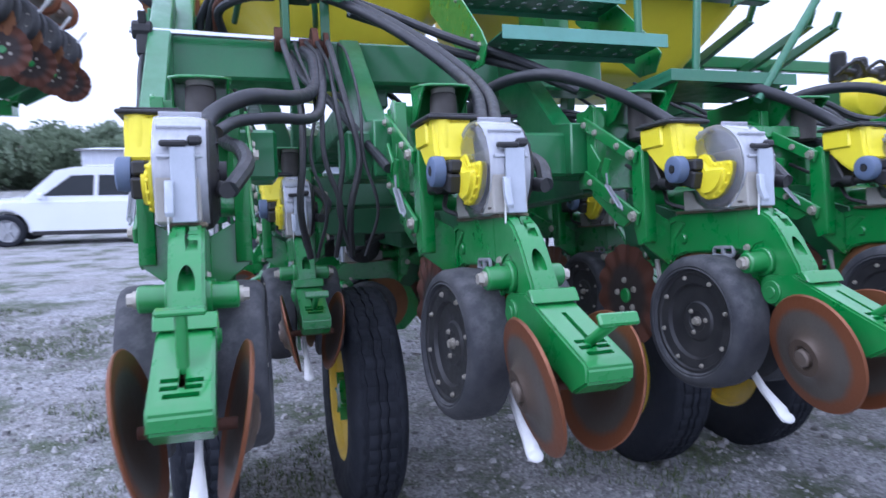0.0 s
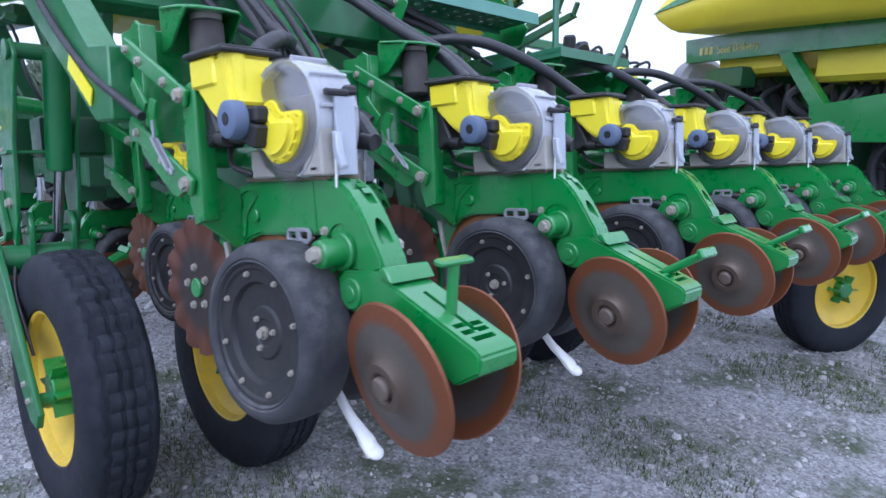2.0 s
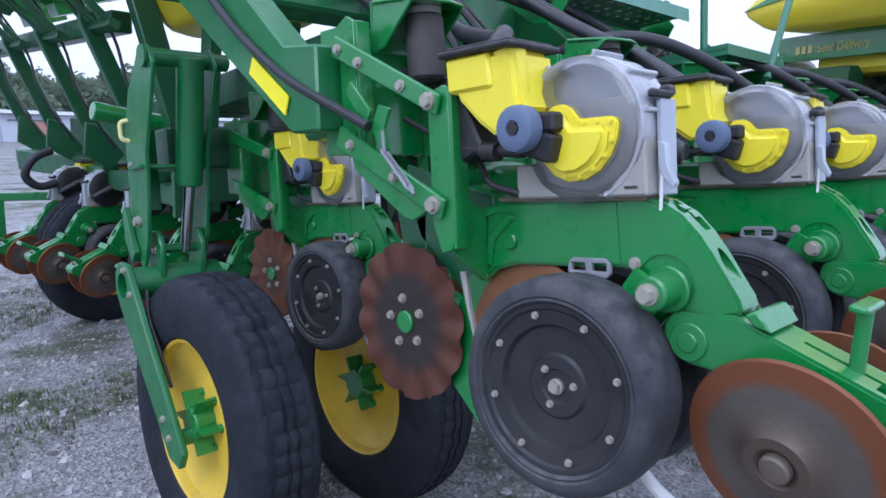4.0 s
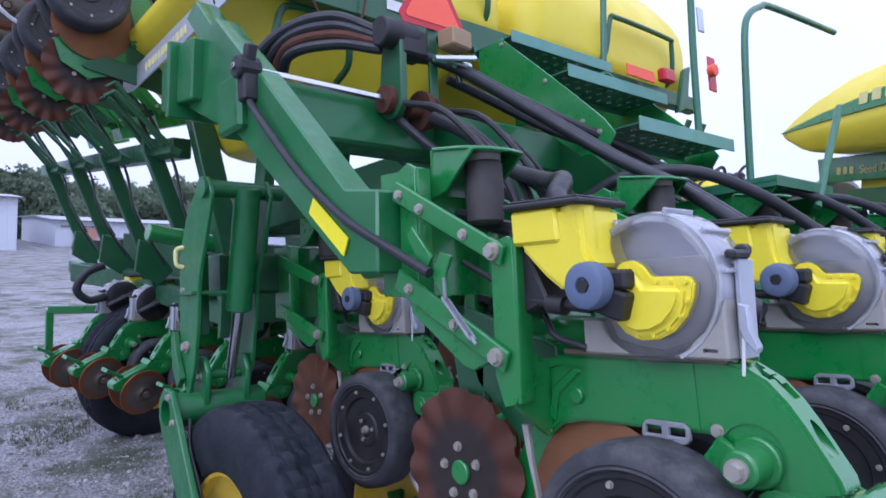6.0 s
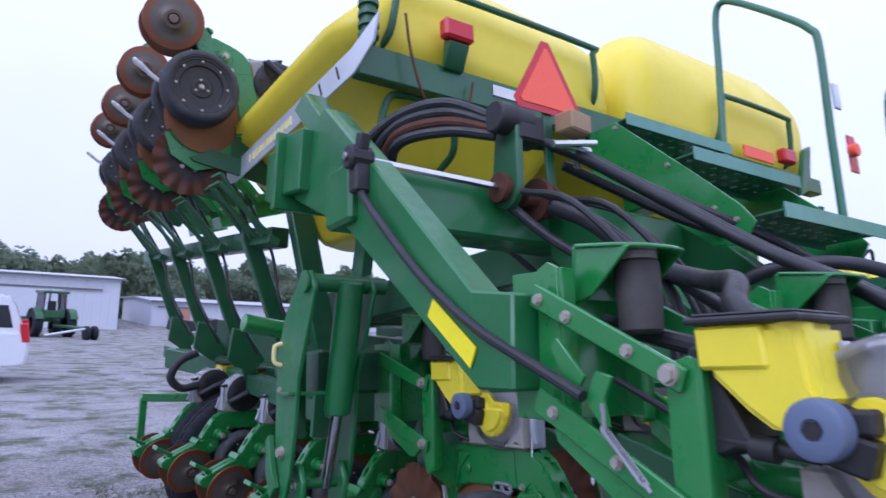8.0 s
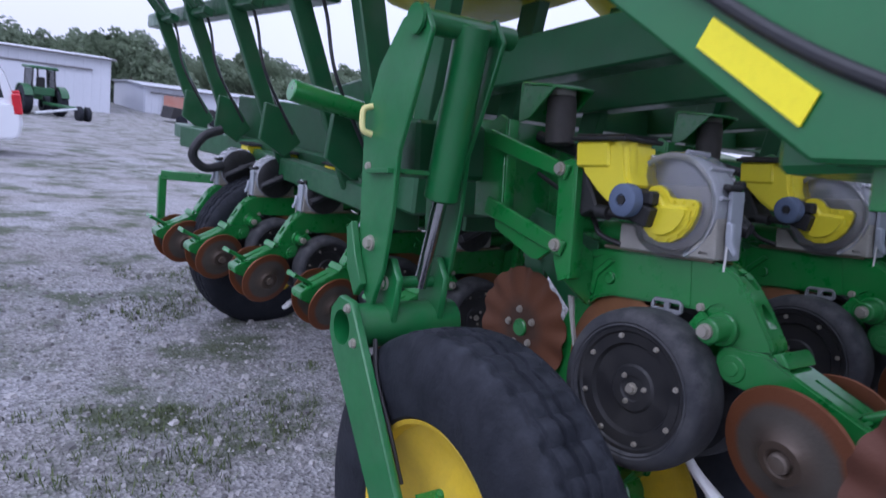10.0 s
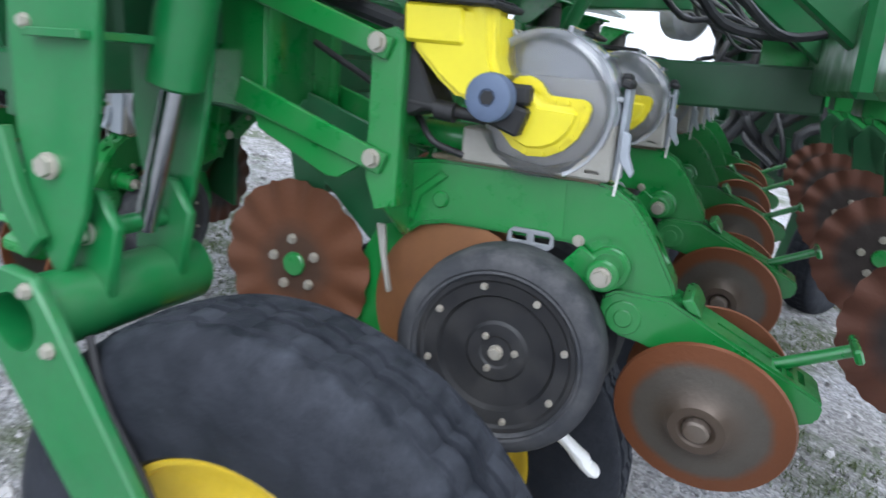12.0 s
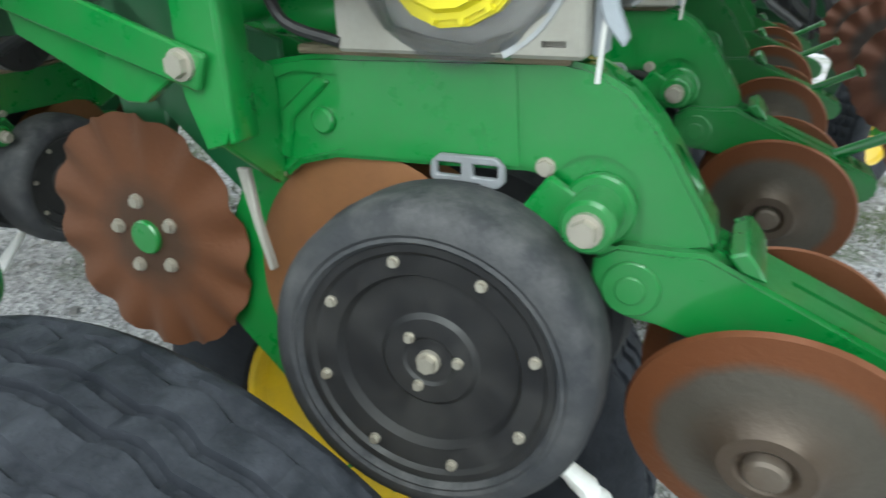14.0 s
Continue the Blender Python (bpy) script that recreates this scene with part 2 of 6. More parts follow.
LETTER = mat("pale_yellow_lettering", (0.8, 0.75, 0.3), 0.5)


# ---------------------------------------------------------------- mesh helpers
def part(name, bm, material, parent, label="", sharp=35, kind=""):
    """Links a bmesh as one mesh object under a thing or a part."""
    bmesh.ops.recalc_face_normals(bm, faces=bm.faces[:])
    me = bpy.data.meshes.new(name)
    bm.to_mesh(me)
    bm.free()
    me.materials.append(material)
    me.polygons.foreach_set("use_smooth", [True] * len(me.polygons))
    me.set_sharp_from_angle(angle=radians(sharp))
    ob = new(name, me)
    if parent is not None:
        ob.parent = parent
    if label:
        ob["label"] = label
    if kind:
        ob["kind"] = kind
    return ob


def thing(name, label, category, group="", m=None, kind=""):
    ob = new(name)
    ob.empty_display_size = 0.1
    if m is not None:
        ob.matrix_basis = m
    return tagged(ob, label, category, group, kind)


def soften(bm, off=0.003, seg=1, angle=30):
    edges = [e for e in bm.edges if len(e.link_faces) == 2 and e.calc_face_angle(0) > radians(angle)]
    if edges:
        bmesh.ops.bevel(bm, geom=edges, offset=off, segments=seg, affect="EDGES", clamp_overlap=True)
    return bm


def box(c, s, bm=None, rot=None, off=0.0):
    """A box of size s about c, turned by rot (degrees), with its edges taken off by off."""
    b2 = bmesh.new()
    bmesh.ops.create_cube(b2, size=1)
    bmesh.ops.scale(b2, vec=s, verts=b2.verts)
    if off:
        soften(b2, off)
    m = pose(*c, *(rot or (0, 0, 0)))
    bmesh.ops.transform(b2, matrix=m, verts=b2.verts)
    return merge(bm, b2)


def merge(bm, b2):
    if bm is None:
        return b2
    me = bpy.data.meshes.new("temp")
    b2.to_mesh(me)
    b2.free()
    bm.from_mesh(me)
    bpy.data.meshes.remove(me)
    return bm


def rod(p, q, r, bm=None, r2=None, seg=20, off=0.0):
    """A round bar from p to q."""
    p, q = Vector(p), Vector(q)
    b2 = bmesh.new()
    bmesh.ops.create_cone(b2, cap_ends=True, segments=seg, radius1=r, radius2=r if r2 is None else r2, depth=(q - p).length)
    if off:
        soften(b2, off, 1, 60)
    m = Matrix.Translation((p + q) / 2) @ (q - p).to_track_quat("Z", "Y").to_matrix().to_4x4()
    bmesh.ops.transform(b2, matrix=m, verts=b2.verts)
    return merge(bm, b2)


def prism(pts, x0, x1, bm=None, off=0.0, seg=1, axis="x"):
    """A plate: the outline pts (y, z) drawn from x0 to x1 (or with axis y: (x, z) from y0 to y1; z: (x, y))."""
    b2 = bmesh.new()
    put = {"x": lambda a, b, c: (c, a, b), "y": lambda a, b, c: (a, c, b), "z": lambda a, b, c: (a, b, c)}[axis]
    lo = [b2.verts.new(put(a, b, x0)) for a, b in pts]
    hi = [b2.verts.new(put(a, b, x1)) for a, b in pts]
    n = len(pts)
    b2.faces.new(lo)
    b2.faces.new(hi[::-1])
    for i in range(n):
        b2.faces.new((lo[i], lo[(i + 1) % n], hi[(i + 1) % n], hi[i]))
    bmesh.ops.recalc_face_normals(b2, faces=b2.faces[:])
    if off:
        soften(b2, off, seg)
    return merge(bm, b2)


def lathe(prof, c=(0, 0, 0), seg=48, bm=None, wave=None):
    """Revolves the profile (x, r) about the x axis through c."""
    b2 = bmesh.new()
    rings = []
    for k, (x, r) in enumerate(prof):
        ring = []
        for i in range(seg):
            a = 2 * math.pi * i / seg
            dx, rr = wave(k, a, x, r) if wave else (x, r)
            ring.append(b2.verts.new((c[0] + dx, c[1] + rr * math.cos(a), c[2] + rr * math.sin(a))))
        rings.append(ring)
    for r0, r1 in zip(rings, rings[1:]):
        for i in range(seg):
            b2.faces.new((r0[i], r0[(i + 1) % seg], r1[(i + 1) % seg], r1[i]))
    if prof[0][1] > 1e-4 and prof[-1][1] > 1e-4 and prof[0] != prof[-1]:
        for i in range(seg):
            b2.faces.new((rings[-1][i], rings[-1][(i + 1) % seg], rings[0][(i + 1) % seg], rings[0][i]))
    bmesh.ops.remove_doubles(b2, verts=b2.verts[:], dist=1e-5)
    return merge(bm, b2)


def smooth_path(pts, n=8):
    """Catmull-Rom points through pts."""
    p = [Vector(v) for v in pts]
    p = [2 * p[0] - p[1], *p, 2 * p[-1] - p[-2]]
    out = []
    for i in range(1, len(p) - 2):
        for k in range(n):
            t = k / n
            a, b, c, d = p[i - 1 : i + 3]
            out.append(0.5 * ((2 * b) + (c - a) * t + (2 * a - 5 * b + 4 * c - d) * t * t + (3 * b - a - 3 * c + d) * t ** 3))
    out.append(p[-2])
    return out


def tube(pts, r, bm=None, seg=10, n=8, ribs=0.0, smooth=True):
    """A bent pipe or hose through pts; ribs: the depth of its corrugation."""
    path = smooth_path(pts, n) if smooth else [Vector(v) for v in pts]
    b2 = bmesh.new()
    rings = []
    side = None
    for i, p in enumerate(path):
        d = (path[min(i + 1, len(path) - 1)] - path[max(i - 1, 0)]).normalized()
        if side is None:
            side = d.orthogonal().normalized()
        side = (side - d * side.dot(d)).normalized()
        up = d.cross(side)
        rr = r - (ribs if i % 2 else 0)
        rings.append([b2.verts.new(p + rr * (math.cos(a) * side + math.sin(a) * up)) for a in (2 * math.pi * k / seg for k in range(seg))])
    for r0, r1 in zip(rings, rings[1:]):
        for k in range(seg):
            b2.faces.new((r0[k], r0[(k + 1) % seg], r1[(k + 1) % seg], r1[k]))
    b2.faces.new(rings[0])
    b2.faces.new(rings[-1])
    return merge(bm, b2)


def cut(bm, cutters):
    """Takes the cutters out of bm."""
    obs = []
    for b in (bm, *cutters):
        bmesh.ops.recalc_face_normals(b, faces=b.faces[:])
        me = bpy.data.meshes.new("temp")
        b.to_mesh(me)
        b.free()
        obs.append(new("temp", me))
    for c in obs[1:]:
        md = obs[0].modifiers.new("cut", "BOOLEAN")
        md.object, md.operation, md.solver = c, "DIFFERENCE", "EXACT"
    dg = bpy.context.evaluated_depsgraph_get()
    dg.update()
    out = bmesh.new()
    me = bpy.data.meshes.new_from_object(obs[0].evaluated_get(dg))
    out.from_mesh(me)
    bpy.data.meshes.remove(me)
    for o in obs:
        data = o.data
        bpy.data.objects.remove(o)
        bpy.data.meshes.remove(data)
    return out


def hexbolt(p, axis, r, h, bm=None):
    """A hexagon head standing h out of p along axis."""
    p, axis = Vector(p), Vector(axis).normalized()
    bm = rod(p, p + axis * h * 0.35, r * 1.25, bm, seg=16)
    return rod(p, p + axis * h, r, bm, r2=r * 0.93, seg=6)


_bolt_mesh = {}


def bolts(name, spots, material, parent, label=""):
    """One object a bolt, all on one mesh: spots of (place, axis, radius, height)."""
    if material.name not in _bolt_mesh:
        b = rod((0, 0, 0), (0, 0, 0.4), 1.25, None, seg=14)
        b = rod((0, 0, 0.3), (0, 0, 1), 1.0, b, r2=0.93, seg=6)
        ob = part("temp", b, material, None)
        _bolt_mesh[material.name] = ob.data
        bpy.data.objects.remove(ob)
    for p, axis, r, h in spots:
        ob = new(name, _bolt_mesh[material.name])
        ob.parent = parent
        turn = Vector(axis).to_track_quat("Z", "Y").to_matrix().to_4x4()
        ob.matrix_basis = Matrix.Translation(p) @ turn @ Matrix.Diagonal((r, r, h, 1))
        if label:
            ob["label"] = label


def arc(cy, cz, r, a0, a1, n):
    return [(cy + r * math.cos(radians(a0 + (a1 - a0) * i / n)), cz + r * math.sin(radians(a0 + (a1 - a0) * i / n))) for i in range(n + 1)]


# the machine stands nose-down: rows, frame and tanks share this base (origin at the hole in the first unit's casting)
BASE = LEVEL @ pose(0.017, 1.46, 1.335, -5.6)
UNITS = LEVEL @ pose(0.017, 1.46, 1.335, -4.6)
PITCH_X = 0.762
FRONT = Vector((0.371, 1.32, -0.004))


# ---------------------------------------------------------------- row unit
def ahead_of(v, w):
    f = max(0.0, v - 0.3)
    return v - 0.07 * f, w + 0.035 * f


def gauge_wheel(root, side):
    """Rubber gauge wheel with a bolted black disc, hard against the opener disc."""
    s = side
    c = (s * 0.105, 0.227, -0.229)
    prof = [(-0.052, 0.06), (-0.052, 0.16), (-0.056, 0.182), (-0.046, 0.195), (0.0, 0.198), (0.04, 0.194), (0.052, 0.186), (0.058, 0.174), (0.059, 0.164), (0.056, 0.16), (0.058, 0.156), (0.052, 0.151), (0.01, 0.148), (0.01, 0.06)]
    tyre = part("tyre", lathe([(s * x, r) for x, r in prof], (0, 0, 0), 56), RUBBER, root, "dusty black rubber gauge wheel tyre")
    tyre.matrix_basis = pose(*c, 0, s * -1.5, s * -4)
    disc = [(0.045, 0.153), (0.051, 0.15), (0.05, 0.142), (0.045, 0.137), (0.041, 0.112), (0.03, 0.106), (0.027, 0.08), (0.026, 0.06), (0.031, 0.054), (0.031, 0.032), (0.028, 0.028), (0.028, 0.0)]

    def ribbed(k, a, x, r):
        return (x + s * 0.0035, r) if 0.07 < r < 0.11 and k % 4 == 0 else (x, r)

    b = lathe([(s * x, r) for x, r in disc], (0, 0, 0), 96, wave=ribbed)
    d = part("wheel_disc", b, BLACK, tyre, "black bolted wheel disc")
    spots = [((s * 0.028, 0, 0), (s, 0, 0), 0.0115, 0.015)]
    for k in range(3):
        a = 2 * math.pi * (k + 0.43) / 3
        spots.append(((s * 0.03, 0.036 * math.cos(a), 0.036 * math.sin(a)), (s, 0, 0), 0.0056, 0.008))
    for k in range(8):
        a = 2 * math.pi * (k + 0.69) / 8
        spots.append(((s * 0.044, 0.13 * math.cos(a), 0.13 * math.sin(a)), (s, 0, 0), 0.0055, 0.008))
    bolts("bolt", spots, STEEL, d)


def closing_disc(root, side):
    s = side
    prof = [(0.016, 0.0), (0.016, 0.022), (0.022, 0.026), (0.026, 0.032), (0.025, 0.047), (0.011, 0.06), (0.004, 0.09), (-0.006, 0.149), (-0.012, 0.152), (-0.014, 0.149), (-0.003, 0.085), (0.003, 0.05), (0.003, 0.0)]
    b = lathe([(s * x, r) for x, r in prof], (0, 0, 0), 56)
    d = part("closing_disc", b, CLOSER, root, "dished closing disc with a rusty orange rim")
    d.matrix_basis = pose(s * 0.09, -0.137, -0.281, 0, s * 12, s * 5)
    part("hub_cap", lathe([(s * 0.014, 0.024), (s * 0.03, 0.022), (s * 0.033, 0.018), (s * 0.033, 0.0)], (0, 0, 0), 24), HUBCAP, d, "worn brown hub cap")


def row_unit(lift=0.0, coulter=(0.757, -0.19), handle_up=False):
    root = thing("row_unit", "green planter row unit with yellow seed meter and rusty discs", "row unit", "planter row units")
    # main casting
    top = [(0.529, 0.072), (0.43, 0.09), (0.11, 0.098), (0.078, 0.091), (0.04, 0.069), (0.01, 0.036), (-0.012, 0.004)]
    outline = [*top, (-0.034, -0.033), (-0.054, -0.066), (-0.06, -0.088), (-0.02, -0.098), (0.045, -0.098), (0.075, -0.075), (0.11, -0.03), (0.145, -0.024), (0.26, -0.028), (0.4, -0.034), (0.46, -0.05), (0.497, -0.078), (0.52, -0.07)]
    body = prism(outline, -0.035, 0.035, off=0.006, seg=2)
    slope = math.degrees(math.atan2(0.053, 0.036))
    cutters = [rod((0, -0.04, -0.035), (0, 0.05, 0.035), 0.0165, seg=24)]
    for k, (v, w) in enumerate(((0.092, 0.09), (0.07, 0.084), (0.05, 0.072), (0.034, 0.055))):
        cutters.append(box(((-0.010, 0.009, -0.008, 0.01)[k], v, w), (0.024, 0.011, 0.05), None, (-50 + 12 * (3 - k), 0, 0)))
    cutters.append(box((0, 0.06, 0.078), (0.008, 0.075, 0.045), None, (38, 0, 0)))
    for s in (-1, 1):
        cutters.append(box((s * 0.036, 0.152, 0.03), (0.006, 0.007, 0.14), None, (-3, 0, 0)))
        cutters.append(prism(arc(0.068, -0.05, 0.052, 190, -50, 12) + [(0.115, -0.12), (0.02, -0.12)], s * 0.031, s * 0.05))
        cutters.append(prism([(0.385, 0.07), (0.385, -0.02), (0.405, -0.026), (0.47, -0.045), (0.492, -0.06), (0.515, 0.05), (0.45, 0.07)], s * 0.029, s * 0.05))
    body = cut(body, cutters)
    frame_part = part("casting", body, GREEN, root, "bright green cast row unit frame")
    # ribs, lugs and the flange in the front pocket
    for s in (-1, 1):
        b = prism([(0.4, 0.06), (0.42, 0.066), (0.48, 0.02), (0.49, -0.04), (0.475, -0.045), (0.462, 0.01)], s * 0.027, s * 0.036, None, 0.003)
        part("rib", b, GREEN, frame_part)
        part("lug", rod((s * 0.02, 0.415, 0.012), (s * 0.038, 0.415, 0.012), 0.017, None, off=0.003), GREEN, frame_part)
    part("flange", box((0, 0.27, 0.0965), (0.08, 0.34, 0.01), None, None, 0.003), DIRT, frame_part, "top flange caked with brown dust")
    bolts("bolt", [((s * 0.034, v, w), (s, 0, 0), r, 0.009) for s in (-1, 1) for v, w, r in ((0.123, -0.016, 0.009), (0.48, -0.058, 0.007), (0.505, -0.01, 0.007))], STEEL, frame_part)
    for s in (-1, 1):
        b = rod((s * 0.03, 0.062, -0.056), (s * 0.1, 0.062, -0.056), 0.029, None, seg=28, off=0.004)
        b = rod((s * 0.03, 0.062, -0.056), (s * 0.046, 0.062, -0.056), 0.04, b, seg=28, off=0.003)
        part("gauge_wheel_pivot", b, GREEN, frame_part)
    bolts("pivot_bolt", [((s * 0.1, 0.062, -0.056), (s, 0, 0), 0.0145, 0.02) for s in (-1, 1)], STEEL, frame_part, "large zinc pivot bolt")
    # slotted lifting plate over the gauge wheel
    b = prism([(0.178, -0.009), (0.246, -0.009), (0.256, -0.018), (0.258, -0.036), (0.25, -0.044), (0.234, -0.046), (0.226, -0.04), (0.198, -0.04), (0.19, -0.046), (0.174, -0.044), (0.166, -0.036), (0.168, -0.018)], -0.046, -0.037)
    b = cut(b, [prism([(0.175, -0.018), (0.205, -0.018), (0.205, -0.033), (0.175, -0.033)], -0.06, -0.02), prism([(0.219, -0.018), (0.249, -0.018), (0.249, -0.033), (0.219, -0.033)], -0.06, -0.02)])
    part("slotted_plate", soften(b, 0.0015), DISC_GREY, frame_part, "grey slotted stop plate")
    # gauge wheel arms
    for s in (-1, 1):
        part("gauge_wheel_arm", prism([(0.05, -0.06), (0.115, -0.02), (0.26, -0.21), (0.245, -0.255), (0.21, -0.25)], s * 0.04, s * 0.052, None, 0.003), GREEN, root)
    # shank plates that carry the parallel links
    for s in (-1, 1):
        b = prism([(0.47, 0.316), (0.484, 0.325), (0.534, 0.312), (0.534, 0.05), (0.51, -0.01), (0.478, 0.0), (0.468, 0.02)], s * 0.132, s * 0.142, None, 0.002)
        b = prism([(0.462, 0.32), (0.472, 0.32), (0.474, 0.0), (0.462, 0.005)], s * 0.1, s * 0.1415, b, 0.002)
        shank = part("shank_plate", b, GREEN, root)
        b = prism([(s * 0.14, 0.13), (s * 0.14, 0.0), (s * 0.045, -0.075), (s * 0.03, -0.07), (s * 0.03, 0.07), (s * 0.1, 0.11)], 0.485, 0.497, None, 0.002, axis="y")
        part("web", b, GREEN, shank)
    b = None
    b = rod((-0.135, 0.5, 0.155), (0.135, 0.5, 0.155), 0.03, b, seg=24)
    b = rod((0, 0.3, 0.135), (0, 0.5, 0.135), 0.03, b, seg=24)
    part("cross_tube", b, GREEN, root)
    # parallel links
    A1, A2, B1, B2 = (0.512, 0.295), (0.835, 0.44), (0.512, 0.09), (0.835, 0.235)

    def link_outline(p, q, h0, h1):
        d = Vector((q[0] - p[0], q[1] - p[1])).normalized()
        n = Vector((-d.y, d.x))
        P, Q = Vector(p) - d * 0.025, Vector(q) + d * 0.02
        return [tuple(P + n * h0), tuple(Q + n * h1), tuple(Q - n * h1), tuple(P - n * h0)]

    for s in (-1, 1):
        part("upper_link", prism(link_outline(A1, A2, 0.021, 0.024), s * 0.144, s * 0.156, off=0.003), GREEN, root)
        part("lower_link", prism(link_outline(B1, B2, 0.022, 0.026), s * 0.144, s * 0.156, off=0.003), GREEN, root)
    # web under the lower link
    for s in (-1, 1):
        part("link_web", prism([(0.54, 0.08), (0.82, 0.205), (0.81, 0.165), (0.63, 0.06), (0.6, 0.055)], s * 0.128, s * 0.143, off=0.002), GREEN, root)
    bolts("link_bolt", [((s * 0.156, v, w), (s, 0, 0), 0.0145, 0.015) for s in (-1, 1) for v, w in (A1, B1)], STEEL, root, "zinc link bolt")
    bolts("link_bolt", [((s * 0.156, v, w), (s, 0, 0), 0.01, 0.01) for s in (-1, 1) for v, w in ((0.6, 0.333), (0.75, 0.398), (0.83, 0.436), (0.64, 0.147), (0.8, 0.22))], STEEL, root)
    # down-pressure spring, linkage and cross tie
    part("crank_plate", prism([(0.63, 0.29), (0.67, 0.3), (0.7, 0.25), (0.66, 0.2), (0.645, 0.205), (0.655, 0.25)], -0.168, -0.158, None, 0.002), GREEN, root)
    part("crank_link", prism([(0.7, 0.29), (0.77, 0.36), (0.79, 0.34), (0.73, 0.25)], -0.168, -0.158, None, 0.002), GREEN, root)
    coil = [(-0.17 + 0.009 * math.cos(k * 0.63), 0.652 - 0.08 * k / 170 + 0.006 * math.sin(k * 0.63), 0.2 - 0.075 * k / 170 + 0.007 * math.sin(k * 0.63)) for k in range(171)]
    b = tube(coil, 0.0024, None, 6, 1, smooth=False)
    b = rod((-0.17, 0.655, 0.245), (-0.17, 0.652, 0.2), 0.004, b, seg=8)
    b = rod((-0.17, 0.572, 0.125), (-0.17, 0.558, 0.112), 0.004, b, seg=8)
    part("spring", b, DISC_GREY, root, "coiled steel tension spring")
    # mounting bracket
    for s in (-1, 1):
        b = prism([(0.8, 0.5), (0.83, 0.515), (0.865, 0.5), (0.865, 0.2), (0.8, 0.19)], s * 0.118, s * 0.13, None, 0.002)
        b = prism([(0.79, 0.5), (0.8, 0.5), (0.8, 0.19), (0.79, 0.2)], s * 0.09, s * 0.128, b, 0.002)
        part("bracket_cheek", b, GREEN, root)
    part("mounting_plate", box((0, 0.91, 0.35), (0.24, 0.1, 0.3), None, None, 0.002), GREEN, root)
    # air spring under its cap
    b = lathe([(0.0, 0.0), (0.0, 0.035), (0.006, 0.043), (0.07, 0.046), (0.14, 0.044), (0.15, 0.036), (0.15, 0.0)], (0, 0, 0), 28)
    a = part("air_spring", b, AIR, root, "dusty dark rubber air spring")
    a.matrix_basis = pose(0.02, 0.69, 0.385, 8, -90, 0)
    b = lathe([(0.147, 0.0), (0.147, 0.041), (0.162, 0.041), (0.162, 0.0)], (0, 0, 0), 28)
    part("collar", b, CAST, a, "pale worn collar")
    b = prism([(-0.09, 0.0), (-0.06, 0.05), (0.0, 0.068), (0.06, 0.05), (0.09, 0.0), (0.09, -0.11), (-0.09, -0.11)], 0.165, 0.174, None, 0.003, axis="z")
    b = prism([(-0.085, 0.168), (0.085, 0.168), (0.075, 0.06), (-0.075, 0.06)], -0.12, -0.108, b, 0.002, axis="y")
    for s in (-1, 1):
        b = prism([(-0.11, 0.168), (0.03, 0.168), (-0.06, 0.07), (-0.11, 0.05)], s * 0.074, s * 0.082, b, 0.002)
    cap = part("cap_bracket", b, GREEN, root)
    cap.matrix_basis = pose(0.02, 0.69, 0.385, -8, 0, 180)
    # seed meter: gearbox knob, small hopper, dome
    b = lathe([(0.0, 0.0), (0.0, 0.013), (-0.004, 0.015), (-0.004, 0.034), (0.0, 0.04), (0.014, 0.042), (0.03, 0.041), (0.03, 0.0)], (0, 0, 0), 32)
    kn = part("drive_knob", b, KNOB, root, "blue-grey drive knob")
    kn.matrix_basis = pose(-0.156, 0.283, 0.227)
    part("socket", lathe([(-0.0045, 0.0), (-0.0045, 0.0125), (0.02, 0.0125), (0.02, 0.0)], (0, 0, 0), 6), BLACK, kn)
    b = lathe([(0, 0.0), (0, 0.03), (0.02, 0.034), (0.05, 0.034), (0.05, 0.0)], (-0.128, 0.283, 0.227), 8)
    b = box((-0.105, 0.27, 0.2), (0.04, 0.085, 0.05), b, (18, 0, 0), 0.005)
    b = box((-0.105, 0.245, 0.235), (0.035, 0.045, 0.035), b, (0, 0, 0), 0.006)
    b = rod((-0.11, 0.3, 0.188), (-0.11, 0.47, 0.2), 0.011, b, seg=12)
    b = rod((-0.115, 0.36, 0.19), (-0.115, 0.4, 0.193), 0.018, b, seg=12)
    part("gearbox", b, BLACK, root, "black drive gearbox with a cable")
    # hopper
    hop = prism([(0.462, 0.372), (0.294, 0.372), (0.29, 0.33), (0.284, 0.29), (0.268, 0.255), (0.285, 0.215), (0.345, 0.215), (0.392, 0.245), (0.456, 0.3)], -0.142, -0.02, None, 0.012, 2)
    hop = prism([(0.467, 0.368), (0.347, 0.37), (0.342, 0.305), (0.463, 0.302)], -0.149, -0.05, hop, 0.006)
    hop = rod((-0.112, 0.324, 0.37), (-0.108, 0.304, 0.235), 0.032, hop, r2=0.026, seg=20)
    hp = part("seed_hopper", hop, YELLOW, root, "small bright yellow seed hopper")
    lid = prism([(-0.16, 0.284), (-0.008, 0.284), (-0.008, 0.478), (-0.16, 0.478)], 0.37, 0.382, None, 0.004, axis="z")
    lid = prism([(-0.15, 0.294), (-0.018, 0.294), (-0.018, 0.468), (-0.15, 0.468)], 0.382, 0.388, lid, 0.003, axis="z")
    part("lid", lid, BLACK, hp, "black hopper lid")
    # black seed duct behind the hopper
    b = prism([(0.5, 0.34), (0.47, 0.34), (0.44, 0.27), (0.4, 0.2), (0.46, 0.17), (0.53, 0.26)], -0.12, -0.03, None, 0.006)
